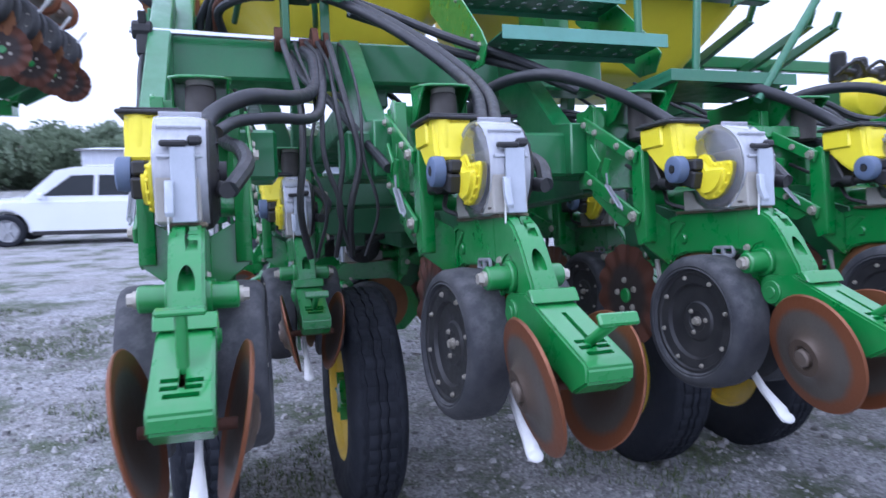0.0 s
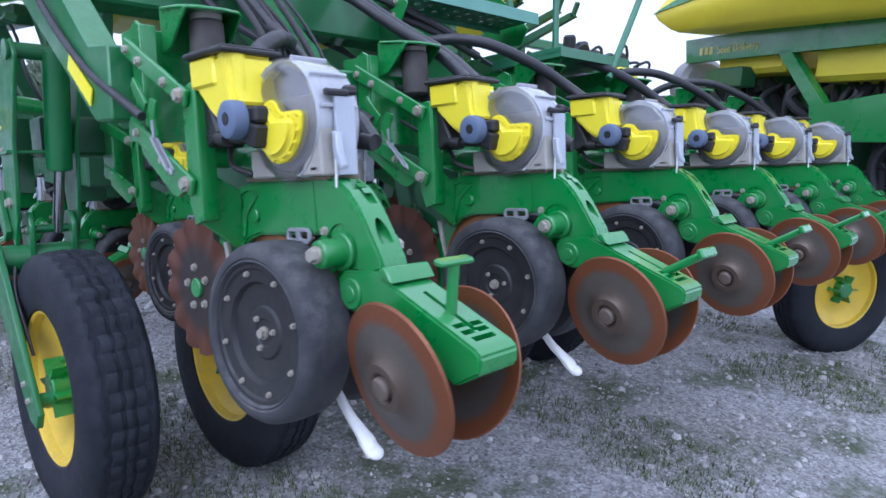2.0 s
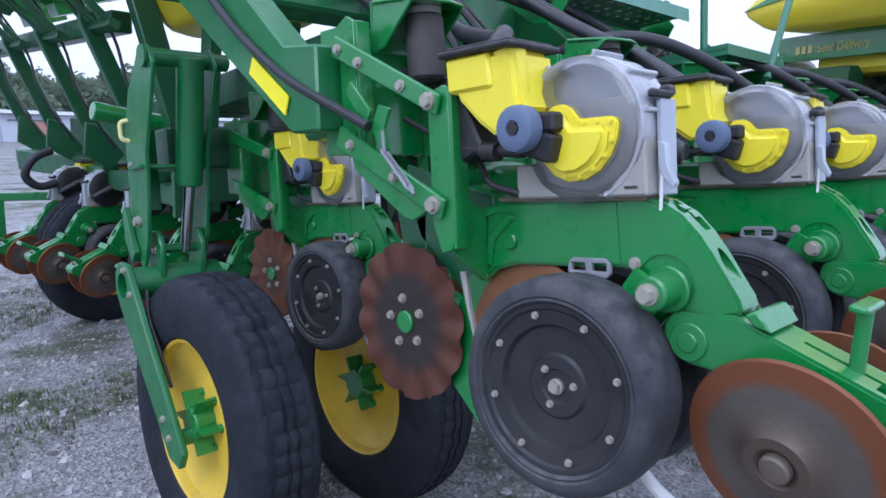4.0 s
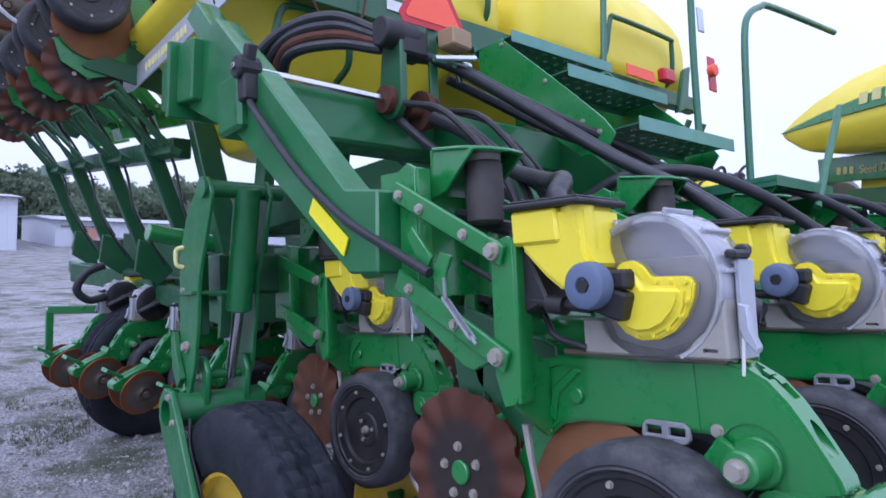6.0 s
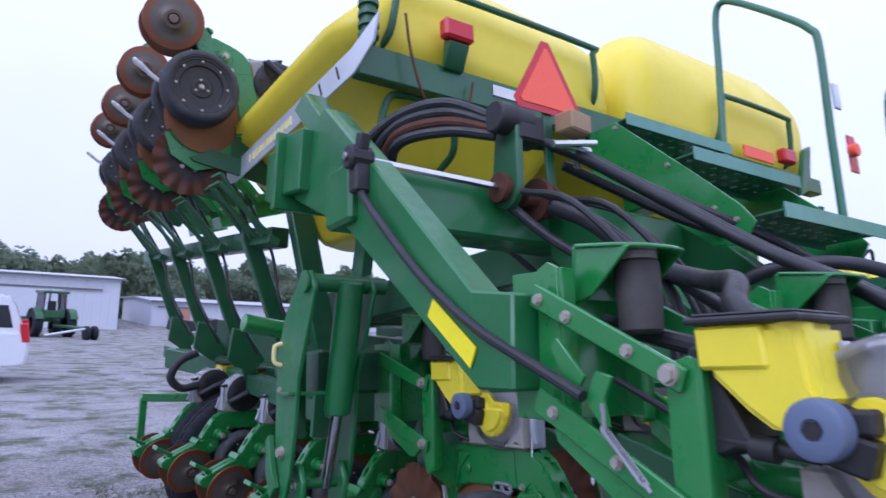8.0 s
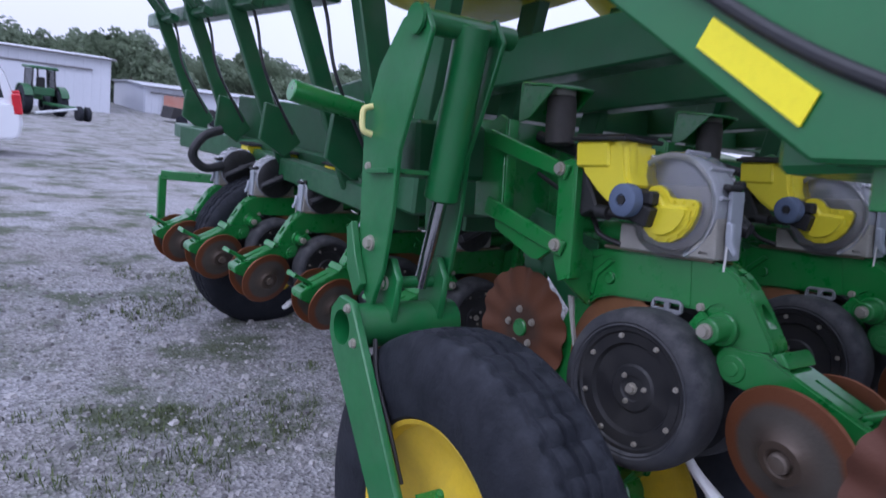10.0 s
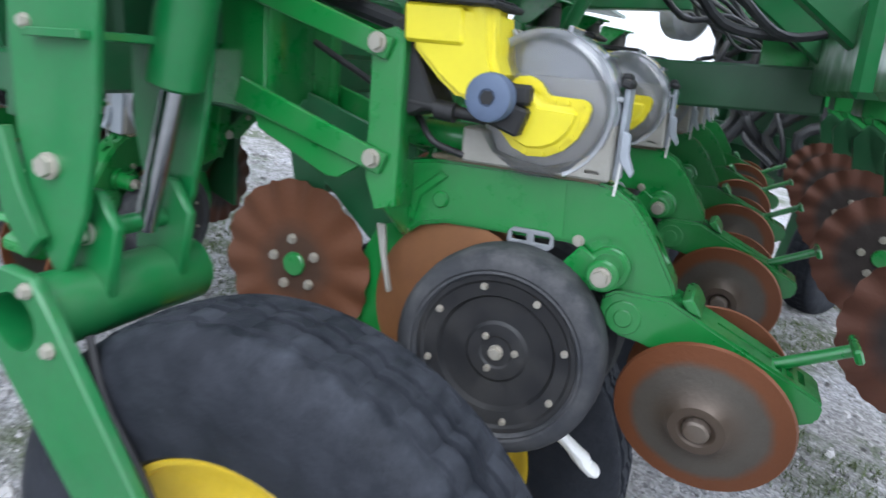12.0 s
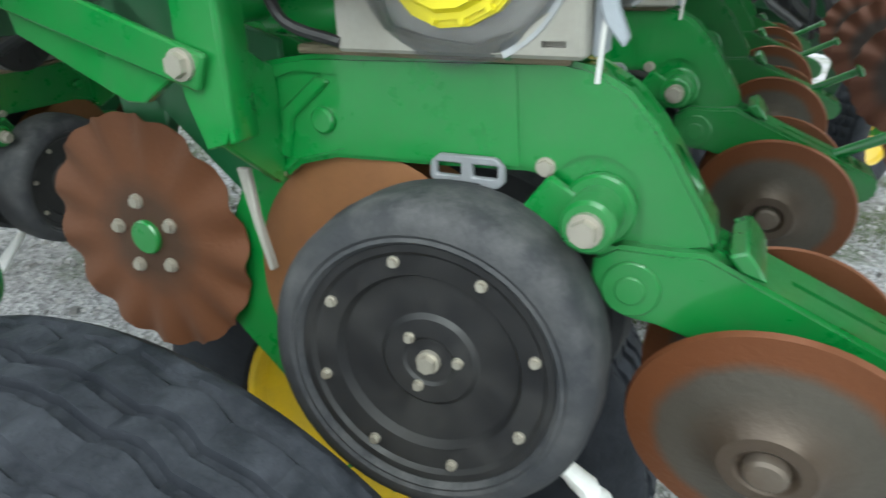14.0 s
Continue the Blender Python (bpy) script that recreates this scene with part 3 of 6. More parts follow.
    part("seed_duct", b, BLACK, root)
    # dome
    C = (0.218, 0.218)
    rd = 0.132
    shell = lathe([(-0.054, rd - 0.004), (-0.061, rd - 0.009), (-0.069, rd - 0.03), (-0.074, 0.06), (-0.0755, 0.0)], (0, *C), 48)
    dm = part("meter_dome", shell, CLEAR, root, "clear plastic seed meter cover")
    b = bmesh.new()
    ring = []
    for k in range(45):
        a = radians(-65 + 250 * k / 44)
        row = []
        for x, r in ((-0.058, rd - 0.016), (-0.064, rd - 0.002), (-0.05, rd + 0.002), (0.03, rd + 0.002), (0.045, rd - 0.004), (0.045, rd - 0.01), (0.03, rd - 0.006), (-0.048, rd - 0.006)):
            row.append(b.verts.new((x, C[0] - r * math.cos(a), C[1] + r * math.sin(a))))
        ring.append(row)
    for r0, r1 in zip(ring, ring[1:]):
        for i in range(8):
            b.faces.new((r0[i], r0[(i + 1) % 8], r1[(i + 1) % 8], r1[i]))
    b.faces.new(ring[0])
    b.faces.new(ring[-1])
    part("dome_rim", b, CLEAR_EDGE, dm, "hazy clear plastic rim")
    for a in (10, 42, 75, 118):
        ca, sa = math.cos(radians(a)), math.sin(radians(a))
        part("dome_rib", box((-0.01, C[0] - (rd + 0.003) * ca, C[1] + (rd + 0.003) * sa), (0.092, 0.014, 0.009), None, (90 - a + 90, 0, 0), 0.002), CLEAR_EDGE, dm)
    # seed disc behind the clear cover, vacuum side in black
    part("seed_disc", prism(arc(C[0], C[1], 0.118, 154, 386, 32), -0.046, -0.03, None, 0.002), SEED_DISC, root, "pale seed chamber behind the clear cover")
    part("seed_plate", lathe([(-0.027, 0.0), (-0.028, 0.02), (-0.028, 0.125), (-0.022, 0.127), (-0.016, 0.118)], (0, *C), 40), DISC_GREY, root, "grey seed plate")
    b = lathe([(-0.026, 0.0), (-0.026, 0.117), (-0.01, 0.122), (0.03, 0.131), (0.05, 0.126), (0.064, 0.106), (0.068, 0.06), (0.068, 0.0)], (0, *C), 40)
    for k in range(10):
        a = 2 * math.pi * k / 10
        box((0.064, C[0] + 0.078 * math.cos(a), C[1] + 0.078 * math.sin(a)), (0.008, 0.05, 0.005), b, (math.degrees(a), 0, 0))
    b = rod((0.06, *C), (0.085, *C), 0.03, b, seg=20)
    b = rod((0.05, C[0] - 0.02, C[1] - 0.03), (0.085, C[0] - 0.125, C[1] - 0.05), 0.018, b, seg=16)
    part("vacuum_cover", b, BLACK, root, "black round vacuum cover")
    # yellow half cover with its bolts
    rim = [(0.262, 0.265), (0.235, 0.268), (0.216, 0.258), (0.2, 0.238), (0.135, 0.236), (0.124, 0.226), (0.128, 0.2), (0.142, 0.17), (0.165, 0.146), (0.195, 0.132), (0.228, 0.13), (0.258, 0.142), (0.285, 0.17), (0.3, 0.215)]
    b = prism(rim, -0.078, -0.056, None, 0.003, 2)
    pan = [(0.258, 0.258), (0.236, 0.259), (0.221, 0.246), (0.208, 0.225), (0.14, 0.222), (0.137, 0.2), (0.15, 0.173), (0.171, 0.152), (0.198, 0.14), (0.228, 0.138), (0.254, 0.149), (0.28, 0.175), (0.294, 0.215)]
    b = prism(pan, -0.094, -0.07, b, 0.011, 3)
    yc = part("meter_cover", b, YELLOW, root, "yellow half-round seed meter cover")
    bolts("cover_bolt", [((-0.078, v, w), (-1, 0, 0), 0.0042, 0.006) for v, w in ((0.19, 0.229), (0.165, 0.228), (0.137, 0.227), (0.136, 0.196), (0.149, 0.171), (0.172, 0.15), (0.2, 0.138), (0.232, 0.138))], YELLOW, yc)
    # meter foot
    b = prism([(0.365, 0.1), (0.365, 0.165), (0.31, 0.165), (0.295, 0.13), (0.25, 0.118), (0.2, 0.112), (0.15, 0.128), (0.1, 0.16), (0.085, 0.2), (0.082, 0.1)], -0.062, 0.03, None, 0.004)
    b = cut(b, [prism([(0.1, 0.118), (0.125, 0.118), (0.125, 0.112), (0.1, 0.112)], -0.08, -0.05), prism([(0.155, 0.106), (0.175, 0.106), (0.14, 0.14), (0.125, 0.15)], -0.08, -0.056)])
    part("meter_foot", b, CAST, root, "dusty grey cast meter foot")
    # latch strap at the back
    b = prism([(-0.028, 0.26), (0.022, 0.26), (0.022, 0.1), (-0.028, 0.1)], 0.072, 0.082, None, 0.002, axis="y")
    part("latch_strap", b, PALE, root, "pale metal latch strap")
    b = box((-0.02, 0.078, 0.268), (0.056, 0.02, 0.014), None, (12, 0, 0), 0.004)
    b = box((0.022, 0.088, 0.276), (0.03, 0.02, 0.02), b, (0, 0, 0), 0.005)
    part("latch", b, BLACK, root)
    b = prism([(0.075, 0.19), (0.06, 0.185), (0.058, 0.15), (0.045, 0.12), (0.05, 0.11), (0.07, 0.135), (0.075, 0.15)], -0.04, -0.022, None, 0.002)
    part("latch_hook", b, PALE, root, "bent metal latch hook")
    # cable tie hanging by the latch
    part("cable_tie", box((-0.036, 0.07, 0.12), (0.003, 0.005, 0.09), None, (4, 0, 0)), WHITE, root, "white cable tie")
    # opener discs
    for s in (-1, 1):
        o = part("opener_disc", lathe([(0, 0.0), (0, 0.18), (0.002, 0.192), (0.004, 0.18), (0.004, 0.0)], (0, 0, 0), 56), OPENER, root, "rusty flat opener disc")
        o.matrix_basis = pose(s * 0.03, 0.36, -0.215, 0, s * -3, s * 5)
    b = prism([(0.555, -0.06), (0.535, -0.06), (0.528, -0.13), (0.51, -0.2), (0.52, -0.204), (0.54, -0.13)], -0.055, -0.043, None, 0.002)
    part("scraper", b, CAST, root, "worn grey disc scraper")
    b = prism([(0.5, -0.05), (0.58, -0.08), (0.66, -0.23), (0.66, -0.33), (0.55, -0.43), (0.42, -0.43), (0.44, -0.3), (0.46, -0.15)], -0.007, 0.007, None, 0.002)
    part("shank_skirt", b, GREEN, root)
    # the shade beneath the links is put into this plate's green
    part("front_plate", prism([(0.5, 0.1), (0.79, 0.175), (0.8, 0.12), (0.75, 0.0), (0.6, -0.12), (0.5, -0.1)], 0.0, 0.012, None, 0.003), GREEN_SHADED, root)
    # no-till coulter ahead of the opener
    waves = 13

    def wavy(k, a, x, r):
        edge = max(0.0, (r - 0.12) / 0.07)
        return x + 0.0075 * edge * math.sin(a * waves), r * (1 + 0.012 * edge * math.cos(a * waves * 2))

    co = part("coulter_blade", lathe([(-0.003, 0.0), (-0.003, 0.09), (-0.003, 0.13), (-0.003, 0.165), (-0.001, 0.192), (0.001, 0.192), (0.003, 0.165), (0.003, 0.13), (0.003, 0.09), (0.003, 0.0)], (0, 0, 0), 156, wave=wavy), COULTER, root, "wavy coulter blade with a rusty edge")
    co.matrix_basis = pose(-0.025, *coulter)
    part("hub", rod((-0.012, 0, 0), (0.012, 0, 0), 0.028, seg=28, off=0.003), GREEN, co, "green hub")
    bolts("hub_bolt", [((s * 0.003, 0.058 * math.cos(2 * math.pi * (k + 0.15) / 5), 0.058 * math.sin(2 * math.pi * (k + 0.15) / 5)), (s, 0, 0), 0.0095, 0.01) for k in range(5) for s in (-1, 1)], STEEL, co)
    cv, cw = coulter
    b = prism([(cv + 0.033, cw - 0.01), (cv + 0.01, cw - 0.022), (cv - 0.02, cw + 0.1), (0.72, 0.1), (0.8, 0.16), (0.85, 0.1), (0.5 * cv + 0.44, 0.5 * cw + 0.05)], 0.0, 0.022, None, 0.003)
    part("coulter_arm", b, GREEN_SHADED, root)
    # closing arm
    side = [(0.062, -0.105), (0.04, -0.09), (-0.02, -0.09), (-0.05, -0.088), (-0.09, -0.106), (-0.31, -0.205), (-0.318, -0.217), (-0.314, -0.246), (-0.255, -0.276), (-0.09, -0.2), (-0.01, -0.178), (0.025, -0.174), (0.05, -0.158), (0.064, -0.135)]
    arm = prism(side, -0.052, 0.052, None, 0.005, 2)
    cuts = [box((0.0, -0.2, -0.155), (0.011, 0.14, 0.09), None, (24, 0, 0))]
    for k, (x, v) in enumerate(((-0.02, -0.268), (0.018, -0.268), (-0.02, -0.244), (0.02, -0.248), (-0.014, -0.292), (0.014, -0.292))):
        cuts.append(box((x, v + 0.006, -0.185), (0.028, 0.013, 0.07), None, (24, 0, 0)))
    cuts.append(prism([(-0.07, -0.118), (-0.265, -0.208), (-0.245, -0.3), (-0.09, -0.21)], -0.044, 0.044))
    cuts.append(prism([(-0.05, -0.05), (-0.05, -0.1), (0.12, -0.09), (0.12, -0.2), (-0.03, -0.2), (-0.06, -0.12)], -0.036, 0.036))
    arm = cut(arm, cuts)
    ca = part("closing_arm", arm, GREEN, root, "green closing wheel arm")
    part("arm_ridge", prism([(-0.07, -0.083), (-0.088, -0.076), (-0.1, -0.09), (-0.11, -0.108), (-0.085, -0.1)], -0.058, 0.058, None, 0.003), GREEN, ca)
    for s in (-1, 1):
        b = prism(arc(0.02, -0.137, 0.032, 0, 360, 20)[:-1], s * 0.05, s * 0.057, None, 0.002)
        b = prism(arc(0.02, -0.137, 0.017, 0, 360, 16)[:-1], s * 0.056, s * 0.061, b, 0.002)
        part("arm_boss", b, GREEN, ca)
    if handle_up:
        b = rod((0.0, -0.203, -0.17), (0.0, -0.216, -0.07), 0.011, None, seg=12)
        b = box((0.0, -0.217, -0.064), (0.085, 0.026, 0.012), b, (14, 0, 0), 0.004)
    else:
        b = rod((0.0, -0.225, -0.185), (0.0, -0.345, -0.125), 0.011, None, seg=12)
        b = box((0.0, -0.35, -0.122), (0.085, 0.014, 0.026), b, (-24, 0, 0), 0.004)
    part("spring_handle", b, GREEN, ca, "green spring adjusting handle")
    b = rod((0.0, -0.1, -0.205), (0.0, -0.235, -0.245), 0.018, None, seg=14)
    b = rod((-0.085, -0.137, -0.281), (0.085, -0.137, -0.281), 0.012, b, seg=12)
    b = box((0, -0.115, -0.235), (0.05, 0.05, 0.11), b, (12, 0, 0), 0.004)
    part("axle_bracket", b, RUST, ca)
    for s in (-1, 1):
        gauge_wheel(root, s)
        closing_disc(root, s)
    # seed firmer
    b = tube([(0, 0.2, -0.33), (0, 0.13, -0.415), (0, 0.09, -0.45), (0, 0.055, -0.476), (0, 0.035, -0.488)], 0.0125, None, 10, 5)
    for v in b.verts:
        f = max(0.0, min(1.0, (0.13 - v.co.y) / 0.09))
        v.co.x *= 0.75 + 0.95 * f
        v.co.z += 0.006 * f * (1 if v.co.z > -0.47 else -0.4)
    tip = bmesh.new()
    bmesh.ops.create_uvsphere(tip, u_segments=14, v_segments=8, radius=0.0135, matrix=pose(0, 0.037, -0.487, 38) @ Matrix.Diagonal((1.5, 1.35, 0.8, 1)))
    b = merge(b, tip)
    part("seed_firmer", b, WHITE, root, "white plastic seed firmer tongue")
    # hoses and cables at the unit
    b = tube([(0.09, 0.1, 0.17), (0.13, 0.22, 0.24), (0.12, 0.4, 0.3), (0.09, 0.62, 0.34), (0.06, 0.86, 0.4)], 0.02, None, 10, 6)
    part("vacuum_hose", b, HOSE, root)
    b = tube([(-0.06, 0.36, 0.11), (-0.08, 0.42, 0.13), (-0.06, 0.47, 0.17), (-0.04, 0.55, 0.2), (-0.03, 0.75, 0.28)], 0.007, None, 8, 5)
    part("sensor_cable", b, BLACK, root)
    # the links sit a little closer to the casting and higher than drawn
    if lift:
        for o in [c for c in root.children_recursive if c.name.startswith(("spring.", "crank_")) or (c.name.startswith("link_bolt") and c.location.y > 0.55)]:
            bpy.data.objects.remove(o)

    def drop(o, y):
        """The links of a raised unit lie flatter, and its bracket sits lower."""
        if o.name.startswith(("upper_link", "lower_link", "link_web", "link_bolt")):
            return lift * max(0.0, (y - 0.51) / 0.323)
        return lift if o.name.startswith(("bracket_cheek", "mounting_plate")) else 0.0

    done = set()
    for o in root.children_recursive:
        if o.data.name in done or o.name.startswith(("coulter_blade", "hub", "air_spring", "collar", "cap_bracket")):
            continue
        if o.name.startswith(("link_bolt",)):
            o.location.z -= drop(o, o.location.y)
            o.location.y, o.location.z = ahead_of(o.location.y, o.location.z)
        elif o.matrix_basis == Matrix.Identity(4):
            done.add(o.data.name)
            for v in o.data.vertices:
                v.co.z -= drop(o, v.co.y)
                v.co.y, v.co.z = ahead_of(v.co.y, v.co.z)
    return root


row_unit(handle_up=True).matrix_basis = UNITS.copy()
REAR = 6
unit = row_unit()
unit.matrix_basis = UNITS @ pose(PITCH_X, 0, 0)
for k in range(2, REAR):
    copy_thing(unit, UNITS @ pose(PITCH_X * k, 0, 0))
for k in (7.2, 8.2):
    tagged(copy_thing(unit, UNITS @ pose(PITCH_X * k, 2.0, 0)), "green planter row unit on the far side, beneath the far tank", group="far side row units")
front_unit = row_unit(0.065)
front_unit.matrix_basis = UNITS @ pose(*FRONT)
for o in front_unit.children:
    if o.name.startswith("coulter_blade"):
        o.data.materials[0] = COULTER_RUST
for k in range(1, 5):
    copy_thing(front_unit, UNITS @ pose(FRONT.x + PITCH_X * k, *FRONT.yz))
# wing folded forward: its lower row faces outward, the upper row is folded up on end
WING = pose(0, 0, 0, 0, 0, -84)
for p in ((0.76, 4.68, 0.84), (0.6, 5.2, 0.82), (0.43, 5.73, 0.82), (0.3, 6.21, 0.83), (0.2, 6.63, 0.83)):
    tagged(copy_thing(unit, pose(*p) @ WING), "green planter row unit on the folded wing, close to the gravel", group="lower wing row units")
UP = pose(0, 0, 0, 0, -17, 0) @ Matrix(((0, 0, 1, 0), (-1, 0, 0, 0), (0, -1, 0, 0), (0, 0, 0, 1)))
wing_unit = row_unit(0.0, (0.57, -0.32))
wing_unit.matrix_basis = pose(-0.09, 5.05, 3.09) @ UP
tagged(wing_unit, "row unit folded up on end with rusty discs against the sky", group="upper wing row units")
for k in range(1, 4):
    tagged(copy_thing(wing_unit, pose(-0.09 + 0.026 * k, 5.05 + 0.95 * k, 3.09) @ UP), "row unit folded up on end with rusty discs against the sky", group="upper wing row units")
# the far wing faces the other way
UP2 = Matrix(((0, 0, -1, 0), (1, 0, 0, 0), (0, -1, 0, 0), (0, 0, 0, 1)))
for k in range(4):
    tagged(copy_thing(wing_unit, pose(-1.74, 5.9 + 0.76 * k, 3.02) @ UP2), "row unit folded up on end on the far wing, discs outward", group="far wing row units")


# ---------------------------------------------------------------- transport wheels
def transport_wheel(m):
    root = thing("transport_wheel", "black ribbed transport tyre on a yellow rim", "wheel", "planter transport wheels", m)
    R, W = 0.475, 0.105
    prof = [(-0.075, 0.262), (-0.095, 0.28), (-0.108, 0.35), (-0.104, 0.42), (-0.088, 0.458), (-0.075, 0.468), (-0.064, 0.47), (-0.062, 0.4665), (-0.052, 0.4665), (-0.05, 0.474), (-0.022, 0.476), (-0.02, 0.4685), (-0.01, 0.4685), (-0.008, 0.477), (0.008, 0.477), (0.01, 0.4685), (0.02, 0.4685), (0.022, 0.476), (0.05, 0.474), (0.052, 0.4665), (0.062, 0.4665), (0.064, 0.47), (0.075, 0.468), (0.088, 0.458), (0.104, 0.42), (0.108, 0.35), (0.095, 0.28), (0.075, 0.262)]

    def tread(k, a, x, r):
        """Zigzag grooves between the ribs and short sipes across them."""
        n = round(a / (2 * math.pi) * 192)
        if abs(x) < 0.07 and r > 0.46:
            x += 0.0035 * (abs(n % 6 - 3) - 1.5) / 1.5
        return (x, r - 0.006) if r > 0.468 and n % 4 == 0 else (x, r)

    part("tyre", lathe(prof, (0, 0, 0), 192, wave=tread), TYRE, root, "worn black road tyre with small tread blocks")
    rim = [(-0.082, 0.278), (-0.09, 0.272), (-0.085, 0.262), (-0.06, 0.255), (-0.05, 0.235), (-0.035, 0.205), (-0.02, 0.16), (-0.028, 0.12), (-0.03, 0.07), (-0.03, 0.0)]
    rm = part("rim", lathe(rim, (0, 0, 0), 56), RIM_Y, root, "yellow steel rim")
    part("rim_back", lathe([(-x, r) for x, r in rim], (0, 0, 0), 56), RIM_Y, root)
    b = rod((-0.09, 0, 0), (0.02, 0, 0), 0.055, None, seg=24, off=0.005)
    for k in range(6):
        a = math.pi / 3 * k
        b = hexbolt((-0.028, 0.09 * math.cos(a), 0.09 * math.sin(a)), (-1, 0, 0), 0.012, 0.014, b)
        b = box((-0.06, 0.07 * math.cos(a), 0.07 * math.sin(a)), (0.06, 0.07, 0.008), b, (math.degrees(a), 0, 0))
    part("hub", b, GREEN, rm, "green hub with bolts")
    return root


BIG = Matrix.Diagonal((1.2, 1.11, 1.11, 1))
WHEELS = [transport_wheel(pose(-0.035, 3.255, 0.528) @ BIG)]
for x in (0.68, 2.24, 2.94):
    copy_thing(WHEELS[0], pose(x, 3.26, 0.498))
copy_thing(WHEELS[0], pose(0.62, 6.55, 0.5, 0, 0, 100))


# ---------------------------------------------------------------- lift mast beside each wheel pair
def lift_mast(x):
    """Upright with its hydraulic cylinder and the swinging wheel arm; built in the machine's own axes."""
    root = thing("wheel_lift", "green wheel lift arm with hydraulic cylinder, beside the tyre", "wheel lift", "planter wheel lifts", BASE @ pose(x, 0, 0))
    out = [(1.93, 0.66), (1.97, 0.73), (2.07, 0.71), (2.19, 0.6), (2.27, 0.45), (2.275, 0.15), (2.24, -0.04), (2.2, -0.1), (2.13, 0.03), (2.09, 0.2), (2.07, 0.36), (2.0, 0.5)]
    part("mast_plate", prism(out, -0.14, -0.124, None, 0.003), GREEN_HALF_SHADED, root)
    part("mast_plate", prism(out, 0.09, 0.106, None, 0.003), GREEN_HALF_SHADED, root)
    part("mast_back", box((-0.08, 2.268, 0.3), (0.11, 0.014, 0.32), None, None, 0.002), GREEN_HALF_SHADED, root)
    part("shelf", box((-0.03, 2.15, 0.305), (0.26, 0.12, 0.014), None, None, 0.002), GREEN_HALF_SHADED, root)
    b = rod((-0.15, 1.99, 0.69), (0.17, 1.99, 0.69), 0.032, None, seg=24, off=0.004)
    b = rod((-0.155, 1.99, 0.69), (-0.145, 1.99, 0.69), 0.04, b, seg=24)
    part("cross_pin", b, GREEN_HALF_SHADED, root)
    cyl = part("cylinder", rod((0.02, 1.97, 0.7), (0.03, 2.105, 0.232), 0.05, None, seg=28, off=0.006), GREEN_HALF_SHADED, root, "green hydraulic cylinder")
    part("piston_rod", rod((0.03, 2.1, 0.24), (0.02, 2.18, -0.03), 0.021, None, seg=20), RODM, cyl, "bare steel piston rod")
    # pivot tube with ears
    b = rod((-0.2, 2.2, -0.14), (0.15, 2.2, -0.14), 0.065, None, seg=32, off=0.004)
    b = cut(b, [rod((-0.3, 2.2, -0.14), (0.3, 2.2, -0.14), 0.05, None, seg=32)])
    pv = part("pivot_tube", b, GREEN_HALF_SHADED, root)
    for s in (-0.1, 0.06):
        part("ear", prism([(2.14, -0.14), (2.26, -0.14), (2.24, 0.01), (2.2, 0.06), (2.15, 0.06), (2.11, 0.0)], s, s + 0.022, None, 0.004), GREEN_HALF_SHADED, pv)
    part("pin", rod((-0.11, 2.18, -0.015), (0.09, 2.18, -0.015), 0.018, None, seg=16), GREEN_HALF_SHADED, pv)
    bolts("pin_bolt", [((-0.1, 2.18, -0.015), (-1, 0, 0), 0.017, 0.018), ((0.085, 2.18, -0.015), (1, 0, 0), 0.017, 0.018), ((-0.14, 2.2, 0.1), (-1, 0, 0), 0.018, 0.02), ((-0.14, 2.23, 0.32), (-1, 0, 0), 0.01, 0.01)], STEEL, pv)
    b = prism([(2.22, -0.05), (2.27, -0.09), (2.28, -0.16), (2.25, -0.22), (1.88, -0.74), (1.8, -0.76), (1.76, -0.7), (2.11, -0.12), (2.15, -0.06)], -0.225, -0.2, None, 0.004)
    b = cut(b, [rod((-0.3, 2.2, -0.14), (-0.1, 2.2, -0.14), 0.05, None, seg=28)])
    arm = part("wheel_arm", b, GREEN_HALF_SHADED, root, "long green wheel arm plate")
    bolts("arm_bolt", [((-0.225, v, w), (-1, 0, 0), 0.011, 0.012) for v, w in ((2.16, -0.08), (2.12, -0.17), (1.9, -0.6), (1.86, -0.66))], STEEL, arm)
    part("axle", rod((-0.22, 1.84, -0.665), (0.05, 1.84, -0.665), 0.03, None, seg=20), GREEN_HALF_SHADED, arm)
    part("tag", tube([(-0.14, 2.22, 0.41), (-0.165, 2.225, 0.42), (-0.168, 2.228, 0.45), (-0.165, 2.225, 0.48), (-0.14, 2.22, 0.49)], 0.009, None, 8, 4), LETTER, root, "pale bent handle")
    part("lever_plate", prism([(2.28, 0.16), (2.31, 0.14), (2.3, 0.02), (2.25, -0.06), (2.21, -0.02), (2.25, 0.06)], -0.165, -0.142, None, 0.003), GREEN_HALF_SHADED, root)
    b = tube([(-0.17, 2.1, -0.16), (-0.19, 2.05, -0.25), (-0.19, 1.98, -0.36), (-0.18, 1.92, -0.5)], 0.007, None, 8, 5)
    part("hydraulic_line", b, BLACK, root)
    return root


MAST = lift_mast(0.0)
copy_thing(MAST, BASE @ pose(2.25, 0, 0))


